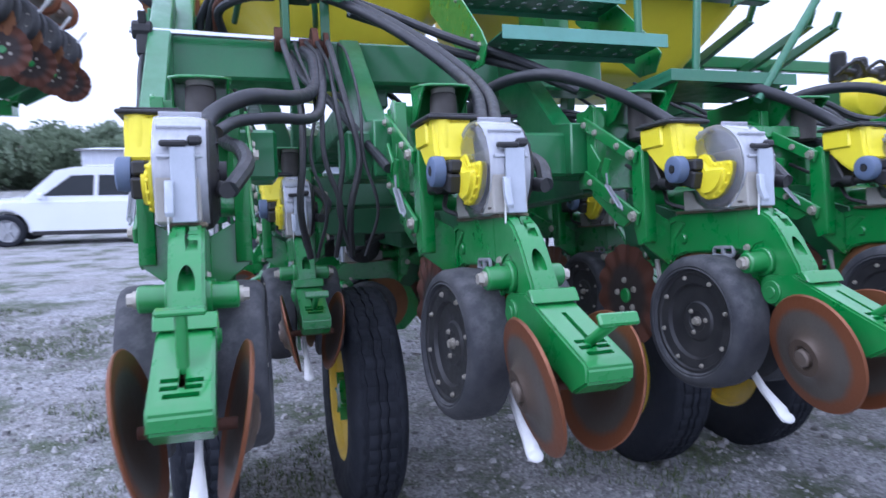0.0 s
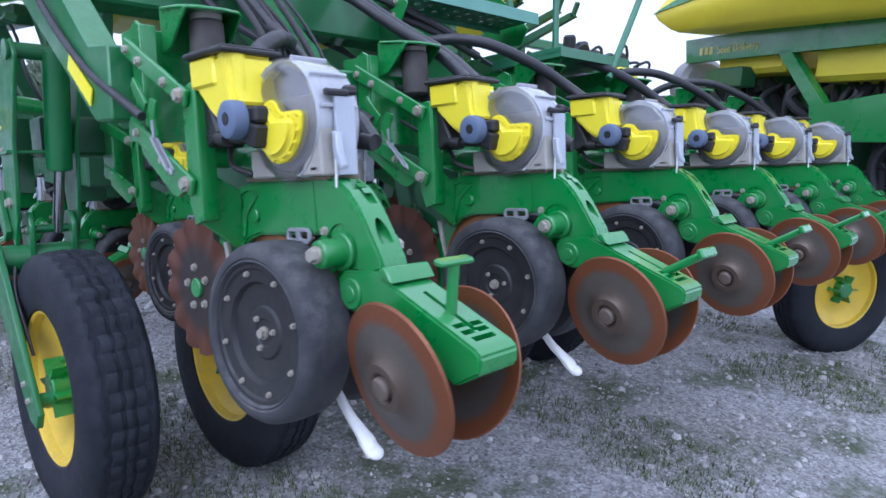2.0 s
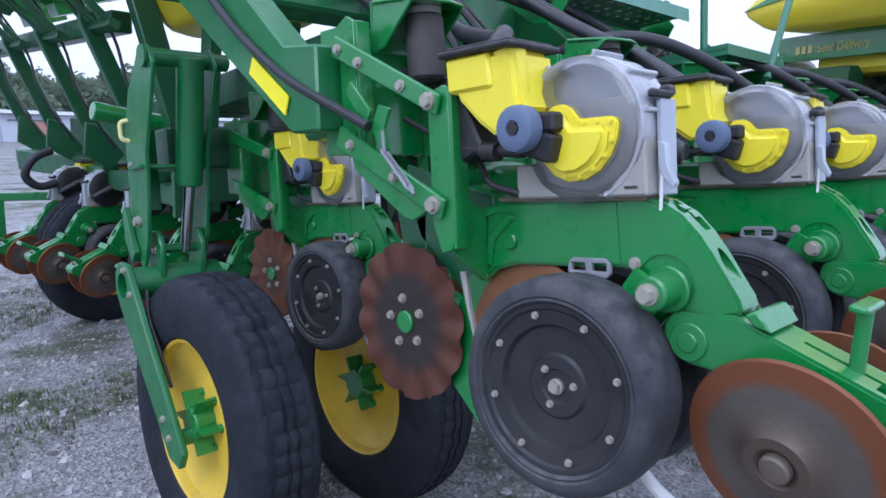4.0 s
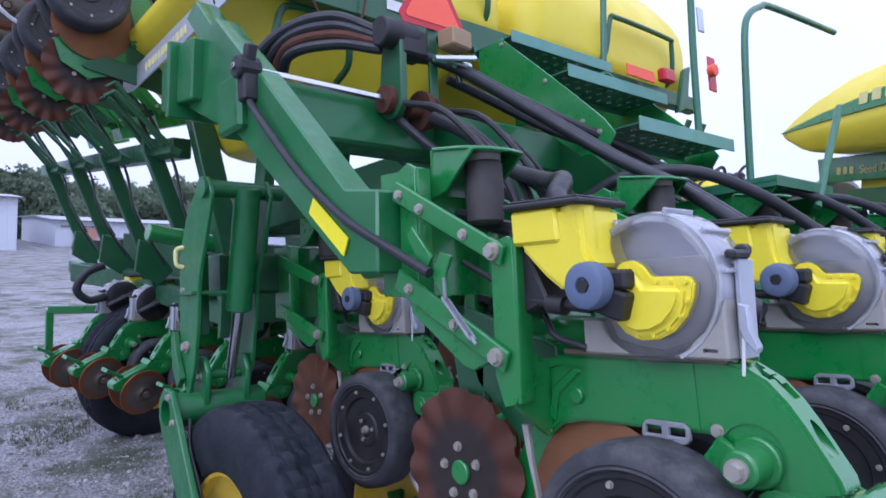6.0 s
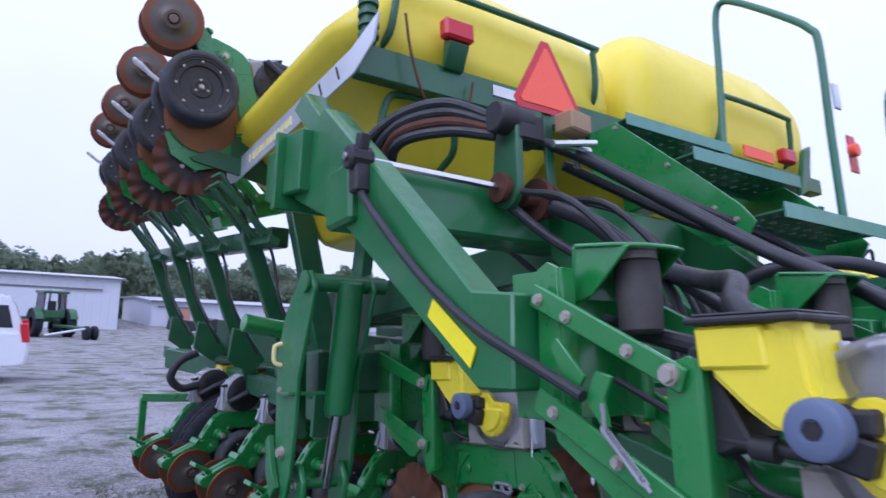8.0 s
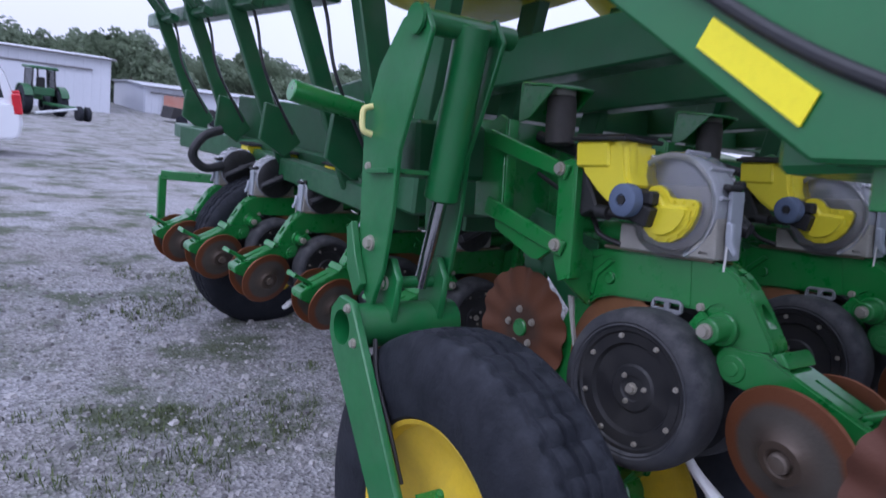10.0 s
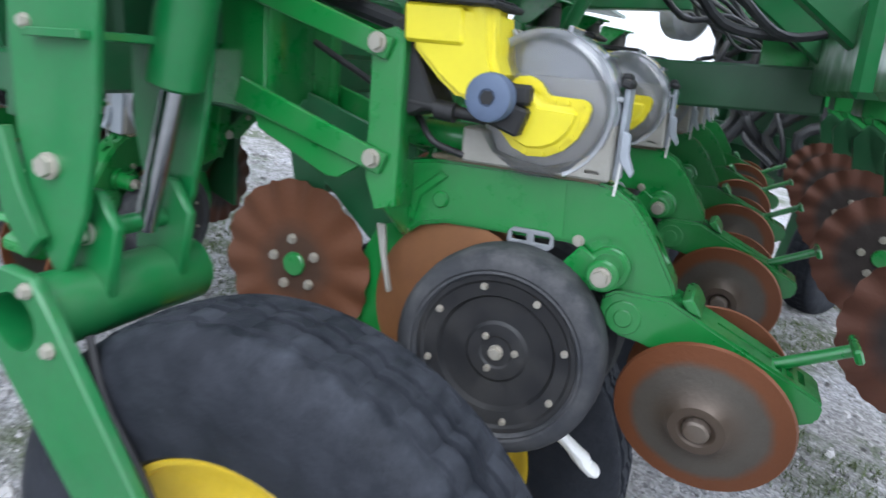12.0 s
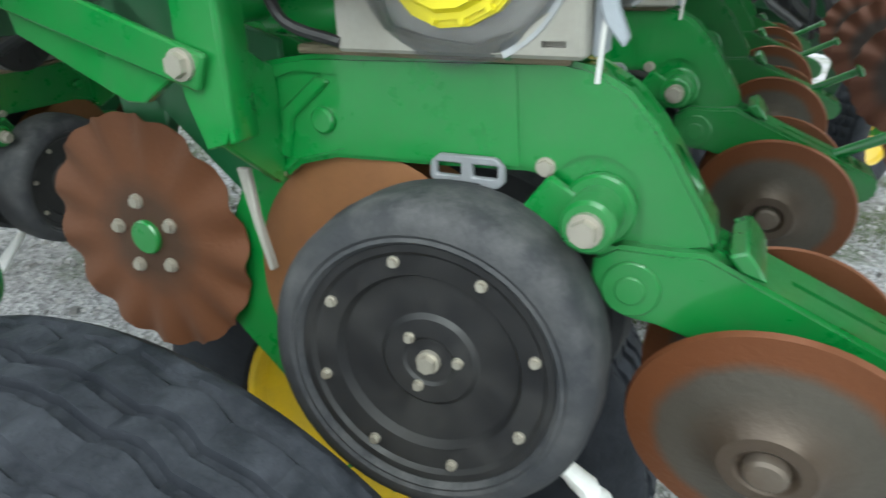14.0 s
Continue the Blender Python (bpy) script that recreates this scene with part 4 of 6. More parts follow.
# ---------------------------------------------------------------- frame
def frame_tubes():
    root = thing("planter_frame", "green welded planter frame of square tubes and slanting beams", "planter frame", m=BASE)
    L0, L1 = -0.1, 4.6
    for x0, x1 in ((L0, 0.25), (0.48, L1)):
        part("rear_toolbar", box(((x0 + x1) / 2, 0.965, 0.375), (x1 - x0, 0.17, 0.17), None, None, 0.012), GREEN_HALF_SHADED, root)
    part("front_toolbar", box(((L0 + L1) / 2 + 0.1, 0.96 + FRONT.y, 0.385), (L1 - L0, 0.17, 0.17), None, None, 0.012), GREEN_SHADED, root)
    part("upper_cross_tube", box((0.84, 1.585, 0.885), (2.12, 0.17, 0.185), None, None, 0.012), GREEN_HALF_SHADED, root)
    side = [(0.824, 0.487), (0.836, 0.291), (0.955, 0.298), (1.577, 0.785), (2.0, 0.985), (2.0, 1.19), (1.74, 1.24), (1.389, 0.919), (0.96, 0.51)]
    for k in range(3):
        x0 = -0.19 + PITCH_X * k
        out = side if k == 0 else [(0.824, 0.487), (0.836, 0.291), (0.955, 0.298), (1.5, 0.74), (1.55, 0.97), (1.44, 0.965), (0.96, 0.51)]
        part("slanting_beam", prism(out, x0, x0 + 0.085, None, 0.006), GREEN_HALF_SHADED, root, "slanting green lift beam")
    part("far_toolbar", box((5.9, 2.96, 0.36), (1.7, 0.17, 0.17), None, None, 0.012), GREEN_SHADED, root)
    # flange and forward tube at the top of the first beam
    part("flange_plate", box((-0.13, 2.02, 1.09), (0.26, 0.03, 0.28), None, (8, 0, 0), 0.004), GREEN_HALF_SHADED, root)
    part("flange_block", box((-0.13, 1.93, 1.1), (0.2, 0.15, 0.22), None, (8, 0, 0), 0.006), GREEN_HALF_SHADED, root)
    part("forward_tube", box((-0.1, 2.2, 1.14), (0.18, 0.36, 0.2), None, (14, 0, -9), 0.008), GREEN_HALF_SHADED, root)
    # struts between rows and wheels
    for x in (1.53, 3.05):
        part("longitudinal_tube", box((x, 1.6, 0.3), (0.12, 1.2, 0.14), None, None, 0.008), GREEN_SHADED, root)
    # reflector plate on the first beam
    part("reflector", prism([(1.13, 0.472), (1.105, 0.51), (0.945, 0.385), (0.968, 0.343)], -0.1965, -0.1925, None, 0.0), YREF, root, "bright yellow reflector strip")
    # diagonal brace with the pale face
    part("tank_strut", prism([(1.7, 1.06), (1.8, 1.02), (2.2, 1.42), (2.1, 1.46)], -0.12, -0.03, None, 0.004), GREEN_HALF_SHADED, root)
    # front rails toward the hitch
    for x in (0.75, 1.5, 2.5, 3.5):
        part("forward_rail", box((x, 3.0, 0.8), (0.13, 2.8, 0.18), None, None, 0.008), GREEN_SHADED, root)
    part("forward_bar", box((2.4, 3.4, 0.8), (3.6, 0.18, 0.2), None, None, 0.008), GREEN_SHADED, root)
    return root


frame_tubes()


# ---------------------------------------------------------------- drive shaft, chain case, sign
def drive_shaft():
    root = thing("drive_shaft", "bright hexagonal seed drive shaft with chain case and motor", "drive shaft", m=BASE)
    part("shaft", rod((-0.26, 1.452, 0.965), (0.5, 1.452, 0.955), 0.0135, None, seg=6), CHROME, root)
    b = rod((-0.25, 1.452, 0.965), (-0.175, 1.452, 0.965), 0.038, None, seg=10, off=0.006)
    b = box((-0.21, 1.45, 0.915), (0.05, 0.05, 0.11), b, None, 0.006)
    b = box((-0.21, 1.43, 1.01), (0.03, 0.04, 0.05), b, (20, 0, 0), 0.004)
    part("bearing", b, BLACK, root)
    b = prism(arc(1.452, 0.955, 0.07, 180, 360, 10) + arc(1.43, 1.18, 0.055, 0, 180, 8), 0.33, 0.36, None, 0.004)
    part("chain_case", b, GREEN_SHADED, root)
    part("sprocket", rod((0.3, 1.452, 0.955), (0.33, 1.452, 0.955), 0.05, None, seg=18), RUST, root, "rusty sprocket")
    b = rod((0.45, 1.44, 0.93), (0.475, 1.44, 0.93), 0.075, None, seg=22)
    b = rod((0.5, 1.44, 0.93), (0.52, 1.44, 0.93), 0.06, b, seg=22)
    b = rod((0.4, 1.44, 0.93), (0.53, 1.44, 0.93), 0.03, b, seg=14)
    part("sprocket", b, RUST, root, "rusty sprockets and chain")
    b = rod((0.27, 1.42, 1.19), (0.42, 1.42, 1.19), 0.055, None, seg=18, off=0.006)
    b = box((0.4, 1.42, 1.16), (0.12, 0.1, 0.1), b, None, 0.01)
    part("motor", b, BLACK, root, "black hydraulic motor")
    part("motor_block", box((0.56, 1.34, 1.19), (0.11, 0.08, 0.07), None, (0, 0, 8), 0.006), WOODEN, root, "brass-coloured valve block")
    b = None
    for k in range(4):
        b = rod((0.42 + 0.05 * k, 1.3 + 0.02 * k, 1.08 + 0.015 * k), (0.62, 1.3 + 0.03 * k, 1.12 - 0.02 * k), 0.012, b, seg=10)
    part("fitting", b, CHROME, root, "bright hydraulic fittings")
    b = tube([(-0.21, 1.48, 0.9), (-0.215, 1.36, 0.78), (-0.205, 1.2, 0.62), (-0.2, 1.08, 0.52), (-0.195, 0.95, 0.43), (-0.185, 0.8, 0.35), (-0.18, 0.66, 0.28)], 0.0115, None, 10, 8)
    part("drive_cable", b, HOSE, root, "black flexible drive cable")
    b = tube([(0.36, 1.46, 0.9), (0.4, 1.3, 0.75), (0.48, 1.1, 0.6), (0.56, 0.9, 0.42), (0.59, 0.7, 0.3)], 0.017, None, 10, 8)
    part("drive_cable", b, HOSE, root)
    return root


drive_shaft()


def warning_triangle():
    root = thing("slow_vehicle_sign", "fluorescent orange slow vehicle triangle with red border", "warning sign", m=BASE @ pose(0.51, 1.4, 1.345, 0, 0, 0))
    def tri(r, cut_):
        pts = []
        for k in range(3):
            a = radians(90 + 120 * k)
            c = Vector((r * math.cos(a), r * math.sin(a)))
            t = Vector((-math.sin(a), math.cos(a)))
            pts += [tuple(c - c.normalized() * cut_ - t * cut_ * 0.6), tuple(c - c.normalized() * cut_ + t * cut_ * 0.6)]
        return pts
    part("border", prism(tri(0.205, 0.03), 0, 0.003, None, 0.0, axis="y"), RED, root, "dark red reflective border")
    part("face", prism(tri(0.158, 0.012), -0.003, 0, None, 0.0, axis="y"), ORANGE, root)
    part("post", box((0.0, 0.015, -0.2), (0.04, 0.012, 0.4), None, None, 0.002), GREEN_SHADED, root)


warning_triangle()


# ---------------------------------------------------------------- seed tanks
def seed_tank(name, m, label, wide=1.55, deep=1.6, levels=None):
    """Big moulded tank: a tapered hopper under a full-width belt and a rounded crown."""
    root = thing(name, label, "seed tank", "planter seed tanks", m)
    b = bmesh.new()
    levels = levels or [(0.0, 0.5, 0.5), (0.03, 0.56, 0.56), (0.3, 0.8, 0.8), (0.5, 0.965, 0.965), (0.54, 0.99, 0.99), (0.58, 1.0, 1.0), (0.76, 1.0, 1.0), (0.82, 0.985, 0.985), (0.9, 0.93, 0.93), (1.04, 0.8, 0.8), (1.1, 0.66, 0.66), (1.12, 0.4, 0.4)]
    rings = []
    for h, fx, fy in levels:
        hx, hy = wide / 2 * fx, deep / 2 * fy
        rr = 0.16
        ring = []
        for cx, cy, a0 in ((1, 1, 0), (-1, 1, 90), (-1, -1, 180), (1, -1, 270)):
            for k in range(6):
                a = radians(a0 + 18 * k)
                ring.append(b.verts.new((cx * (hx - rr) + rr * math.cos(a), cy * (hy - rr) + rr * math.sin(a), h)))
        rings.append(ring)
    for r0, r1 in zip(rings, rings[1:]):
        for i in range(24):
            b.faces.new((r0[i], r0[(i + 1) % 24], r1[(i + 1) % 24], r1[i]))
    b.faces.new(rings[0])
    b.faces.new(rings[-1])
    return root, part("tank", b, TANK_Y, root, "moulded yellow plastic tank", 50)


def tank_rail(root, x0, x1, y, z0, z1):
    b = tube([(x0, y + 0.16, z0), (x0 + 0.02, y + 0.02, z0 + 0.05), (x0 + 0.05, y - 0.02, z1 - 0.03), (x0 + 0.12, y - 0.03, z1), (x1 - 0.12, y - 0.03, z1), (x1 - 0.05, y - 0.02, z1 - 0.03), (x1 - 0.02, y + 0.02, z0 + 0.05), (x1, y + 0.16, z0)], 0.016, None, 10, 5)
    part("grab_rail", b, GREEN_SHADED, root, "green tubular grab rail")


T1, TK1 = seed_tank("seed_tank", BASE @ pose(0.775, 2.75, 1.12), "large yellow moulded seed tank on a green cradle", levels=[(0.0, 0.36, 0.5), (0.03, 0.42, 0.56), (0.3, 0.6, 0.8), (0.44, 0.8, 0.91), (0.5, 0.94, 0.965), (0.54, 0.985, 0.99), (0.58, 1.0, 1.0), (0.76, 1.0, 1.0), (0.82, 0.985, 0.985), (0.9, 0.93, 0.93), (1.04, 0.8, 0.8), (1.1, 0.66, 0.66), (1.12, 0.4, 0.4)])
for v in TK1.data.vertices:
    if v.co.y > 0:
        v.co.y *= 1.35
    if v.co.x < 0 and v.co.z > 0.4:
        if v.co.z > 0.6:
            v.co.x *= max(0.35, 1 - 1.4 * (v.co.z - 0.6))
        v.co.x -= 0.04
        v.co.z += 0.06
tank_rail(T1, -0.62, 0.6, -0.83, 0.55, 0.84)
tank_rail(T1, -0.62, -0.2, -0.72, 0.16, 0.38)
part("cradle_beam", box((0.0, -0.8, 0.45), (1.5, 0.06, 0.14), None, None, 0.006), GREEN_SHADED, T1)
lamp = part("tail_lamp", box((-0.31, -0.88, 0.66), (0.15, 0.06, 0.09), None, None, 0.012), RED, T1, "dark red tail lamp")
part("lamp_bracket", prism([(-0.83, 0.5), (-0.85, 0.5), (-0.9, 0.6), (-0.85, 0.62)], -0.36, -0.26, None, 0.003), GREEN_SHADED, T1)
part("plain_label", box((0.08, -0.834, 0.47), (0.34, 0.004, 0.05), None, None), WHITE, T1, "plain white label")
b = prism([(-1.06, 0.56), (-0.84, 0.515), (0.8, 0.5), (0.82, 0.42), (0.6, 0.38), (-0.86, 0.4), (-1.02, 0.46)], -0.81, -0.8, None, 0.003)
sp = part("side_plate", b, STEEL_GREY, T1, "pale metal cradle side plate")
sp.matrix_basis = pose(0.045, 0.04, -0.02)
for k in range(12):
    part("lettering_bar", box((-0.812, 0.36 - 0.052 * k, 0.44), (0.004, 0.03 if k % 4 else 0.012, 0.04), None), LETTER, sp)
for k, v in enumerate((-0.55, -0.72)):
    part("slot", box((-0.8105, v, 0.46), (0.004, 0.012, 0.07), None, (-25, 0, 0)), BLACK, sp)
bolts("bolt", [((-0.81, -0.35, 0.45), (-1, 0, 0), 0.02, 0.02), ((-0.81, -0.45, 0.43), (-1, 0, 0), 0.02, 0.02)], BLACK, sp)
b = tube([(-0.55, -0.86, 0.68), (-0.54, -0.88, 0.5), (-0.48, -0.88, 0.32), (-0.38, -0.87, 0.28), (-0.26, -0.86, 0.34), (-0.22, -0.86, 0.46)], 0.006, None, 6, 6)
part("cable", b, RUST, T1)
b = rod((-0.72, -0.86, 0.5), (-0.72, -0.86, 0.72), 0.03, None, seg=12)
for k in range(5):
    b = rod((-0.72, -0.86, 0.52 + 0.045 * k), (-0.72, -0.86, 0.54 + 0.045 * k), 0.042, b, seg=12)
part("clamp", b, GREEN_SHADED, T1)

T2, TK2 = seed_tank("seed_tank", BASE @ pose(2.52, 2.72, 1.12), "second yellow moulded seed tank behind the steps", 1.75, 1.64, [(0.0, 0.5, 0.5), (0.03, 0.56, 0.56), (0.3, 0.8, 0.8), (0.5, 0.965, 0.965), (0.54, 0.99, 0.99), (0.58, 1.0, 1.0), (0.8, 1.0, 1.0), (0.9, 0.985, 0.985), (1.0, 0.94, 0.94), (1.16, 0.82, 0.82), (1.24, 0.66, 0.66), (1.26, 0.4, 0.4)])
tank_rail(T2, -0.25, 0.55, -0.86, 0.5, 0.8)
part("tail_lamp", box((0.3, -0.94, 0.5), (0.13, 0.06, 0.09), None, None, 0.012), RED, T2, "dark red tail lamp")
part("reflector", box((0.0, -0.94, 0.46), (0.3, 0.01, 0.07), None, None, 0.002), ORANGE, T2, "orange reflector strip")
b = prism(arc(-0.72, 0.3, 0.16, 180, 0, 10) + [(-0.56, 0.1), (-0.88, 0.1)], -0.76, -0.6, None, 0.01)
part("cradle", b, GREEN, T2)
part("cradle_beam", box((0.2, -0.84, 0.4), (1.2, 0.08, 0.1), None, None, 0.006), GREEN_SHADED, T2)
b = prism([(0.62, 0.62), (0.7, 0.66), (0.62, 0.35), (0.5, 0.3)], -0.9, -0.86, None, 0.006, axis="y")
part("cradle_arm", b, GREEN_SHADED, T2)


# ---------------------------------------------------------------- steps
def access_steps():
    root = thing("access_steps", "green perforated steel access steps with handrails", "steps", m=BASE)
    rows = ((1.55, 1.41, 1.1, 1.86), (1.27, 1.17, 1.13, 1.9), (0.95, 0.865, 1.125, 1.88))
    rim = None
    for v, w, x0, x1 in rows:
        b = box(((x0 + x1) / 2, v + 0.12, w + 0.0), (x1 - x0, 0.24, 0.006), None)
        b = box(((x0 + x1) / 2, v + 0.24, w), (x1 - x0, 0.005, 0.05), b, None, 0.001)
        tread = part("tread", b, STEP_G, root, "perforated green tread")
        part("tread_edge", box(((x0 + x1) / 2, v - 0.004, w), (x1 - x0, 0.006, 0.055), None, None, 0.001), STEP_EDGE, tread, "pale worn front edge with sky sheen in its colour")
        for i in range(9):
            for j in range(3):
                x = x0 + 0.06 + i * (x1 - x0 - 0.12) / 8
                ob = part("grip_rim", lathe([(-0.005, 0.007), (0.006, 0.007), (0.006, 0.013), (-0.005, 0.013), (-0.005, 0.007)], (0, 0, 0), 10), CHROME, tread) if rim is None else new("grip_rim", rim)
                rim, ob.parent = ob.data, tread
                ob.matrix_basis = pose(x, v + 0.06 + 0.06 * j, w, 0, 90, 0)
    for x in (1.09, 1.905):
        b = prism([(1.75, 1.4), (1.6, 1.41), (1.22, 1.05), (1.08, 0.91), (1.03, 0.84), (1.08, 0.77), (1.2, 0.78), (1.75, 1.22)], x, x + 0.008, None, 0.002)
        part("stringer", b, GREEN, root)
    bolts("bolt", [((1.09, v, w), (-1, 0, 0), 0.009, 0.009) for v, w in ((1.6, 1.38), (1.36, 1.14), (1.18, 0.92), (1.1, 0.86), (1.12, 0.81))], STEEL, root)
    b = tube([(1.83, 1.08, 0.87), (1.84, 1.08, 1.3), (1.86, 1.08, 1.74), (1.862, 1.11, 1.84), (1.87, 1.22, 1.96), (1.885, 1.43, 2.15), (1.888, 1.52, 2.2), (1.886, 1.56, 2.13), (1.86, 1.56, 1.85), (1.815, 1.56, 1.42)], 0.017, None, 12, 7)
    part("handrail", b, STEP_G, root, "bent green tubular handrail")
    part("rail_reflector", box((1.985, 1.07, 1.255), (0.07, 0.008, 0.17), None, None, 0.003), RED, root, "red and white tall reflector")
    part("marker_lamp", rod((1.95, 1.065, 1.26), (1.95, 1.03, 1.26), 0.03, None, seg=16, off=0.004), ORANGE, root, "amber marker lamp")
    part("clamp_plate", box((1.895, 1.06, 1.5), (0.05, 0.012, 0.12), None, None, 0.004), STEEL_GREY, root)
    return root


access_steps()


def lower_platform():
    root = thing("platform", "green steel platform with a bent handrail", "platform", m=BASE)
    b = box((2.0, 0.9, 0.65), (0.6, 0.4, 0.008), None)
    b = box((2.0, 0.7, 0.65), (0.6, 0.006, 0.045), b, None, 0.001)
    b = box((1.703, 0.9, 0.65), (0.006, 0.4, 0.045), b, None, 0.001)
    part("tread", b, STEP_G, root)
    for x in (1.74, 2.27):
        part("gusset", prism([(0.72, 0.63), (1.2, 0.63), (1.2, 0.3), (1.0, 0.3)], x, x + 0.01, None, 0.002), GREEN, root)
    b = tube([(2.0, 0.94, 0.65), (2.04, 0.94, 1.1), (2.08, 0.94, 1.42), (2.14, 0.94, 1.54), (2.28, 0.94, 1.62), (2.45, 0.94, 1.66), (3.3, 0.94, 1.73)], 0.017, None, 12, 6)
    part("handrail", b, STEP_G, root)
    part("brace", rod((2.1, 0.7, 0.56), (2.5, 0.7, 1.08), 0.017, None, seg=12), STEP_G, root)
    part("tie_bar", box((2.28, 0.68, 0.43), (0.5, 0.03, 0.045), None, None, 0.003), GREEN, root)


lower_platform()


# ---------------------------------------------------------------- third tank
T3, TK3 = seed_tank("seed_tank", pose(5.56, 2.56, 2.43, 0, 0, -122), "far yellow seed tank with a green stripe on a green beam", 2.9, 1.7,
                    [(0.0, 0.8, 0.8), (0.04, 0.86, 0.86), (0.2, 0.97, 0.97), (0.3, 1.0, 1.0), (0.4, 0.99, 0.99), (0.6, 0.93, 0.93), (0.78, 0.82, 0.84), (0.9, 0.64, 0.7), (0.94, 0.4, 0.5)])
# the far tank narrows towards its end
for v in TK3.data.vertices:
    f = max(0.0, min(1.0, -v.co.x / 1.45))
    v.co.y = -0.85 + (v.co.y + 0.85) * (1 - 0.75 * f ** 1.3)
    v.co.z = 0.3 + (v.co.z - 0.3) * (1 - (0.72 if v.co.z > 0.3 else 0.5) * f ** 1.2)
    v.co.x += 0.42
part("cradle_beam", prism([(-0.95, 0.08), (2.0, 0.05), (2.0, -0.16), (-0.9, -0.14)], -0.5, -0.45, None, 0.004, axis="y"), GREEN, T3)
part("stripe", prism([(-1.0, 0.3), (-0.5, 0.4), (0.2, 0.5), (1.4, 0.6), (1.4, 0.42), (-0.2, 0.35)], -0.862, -0.83, None, 0.0, axis="y"), GREEN, T3, "green side stripe")
for k in range(5):
    part("lettering_bar", box((0.0 + 0.13 * k, -0.868, 0.45 + 0.01 * k), (0.085, 0.006, 0.09), None), LETTER, T3)
part("brace", prism([(0.35, -0.12), (0.5, -0.12), (1.0, -0.62), (0.86, -0.64)], -0.5, -0.42, None, 0.004, axis="y"), GREEN, T3)
part("hinge_plate", prism([(0.8, -0.56), (1.9, -0.42), (1.9, -0.78), (0.85, -0.82)], -0.52, -0.46, None, 0.006, axis="y"), GREEN, T3)
part("box", box((-0.3, -0.42, -0.3), (0.5, 0.16, 0.17), None, None, 0.01), GREEN_SHADED, T3)
part("hopper_bottom", box((-0.1, -0.15, -0.14), (0.9, 0.5, 0.26), None, None, 0.04), TANK_Y, T3)
part("hopper_bottom", box((1.1, -0.15, -0.2), (0.9, 0.5, 0.34), None, None, 0.04), TANK_Y, T3)
for x in (-0.6, 0.5, 1.6):
    part("stand_leg", box((x, 0.1, -1.2), (0.14, 0.14, 2.1), None, None, 0.01), GREEN_SHADED, T3)
# sheet added behind the legs to make the space below the tank dark
part("stand_panel", box((0.5, 0.3, -1.0), (2.6, 0.04, 1.3), None, None, 0.01), GREEN_SHADED, T3)
part("stand_bar", box((0.5, 0.1, -1.3), (2.4, 0.16, 0.16), None, None, 0.01), GREEN_SHADED, T3)
part("stand_bar", box((0.5, 0.1, -0.42), (2.4, 0.3, 0.3), None, None, 0.01), GREEN_SHADED, T3)
rng = random.Random(17)
for k in range(26):
    x = -0.8 + 0.1 * k
    pts = [(x, -0.2, -0.3 - rng.uniform(0, 0.1))]
    for q in range(1, 5):
        pts.append((x + rng.uniform(-0.25, 0.25), -0.25 + rng.uniform(-0.15, 0.2), -0.3 - 0.28 * q + rng.uniform(-0.12, 0.12)))
    part("hose", tube(pts, rng.choice((0.02, 0.03, 0.045)), None, 8, 5), HOSE, T3)
part("fan_housing", lathe([(-0.12, 0.0), (-0.12, 0.22), (-0.08, 0.27), (0.08, 0.27), (0.12, 0.22), (0.12, 0.0)], (-0.95, -0.3, -0.35), 28), DISC_GREY, T3, "round grey fan housing")
cu = bpy.data.curves.new("seed_delivery_text", "FONT")
cu.body, cu.size, cu.extrude = "Seed Delivery", 0.1, 0.002
tx = new("lettering", cu)
tx.data.materials.append(LETTER)
tx.parent = T3
tx.matrix_basis = pose(-0.42, -0.504, -0.085, 90, 0, 0)
for k in range(3):
    part("lettering_bar", box((-0.66 + 0.075 * k, -0.504, -0.05), (0.05, 0.004, 0.065), None), LETTER, T3)
copy_thing(WHEELS[0], pose(5.0, 1.85, 0.5, 0, 0, 62))


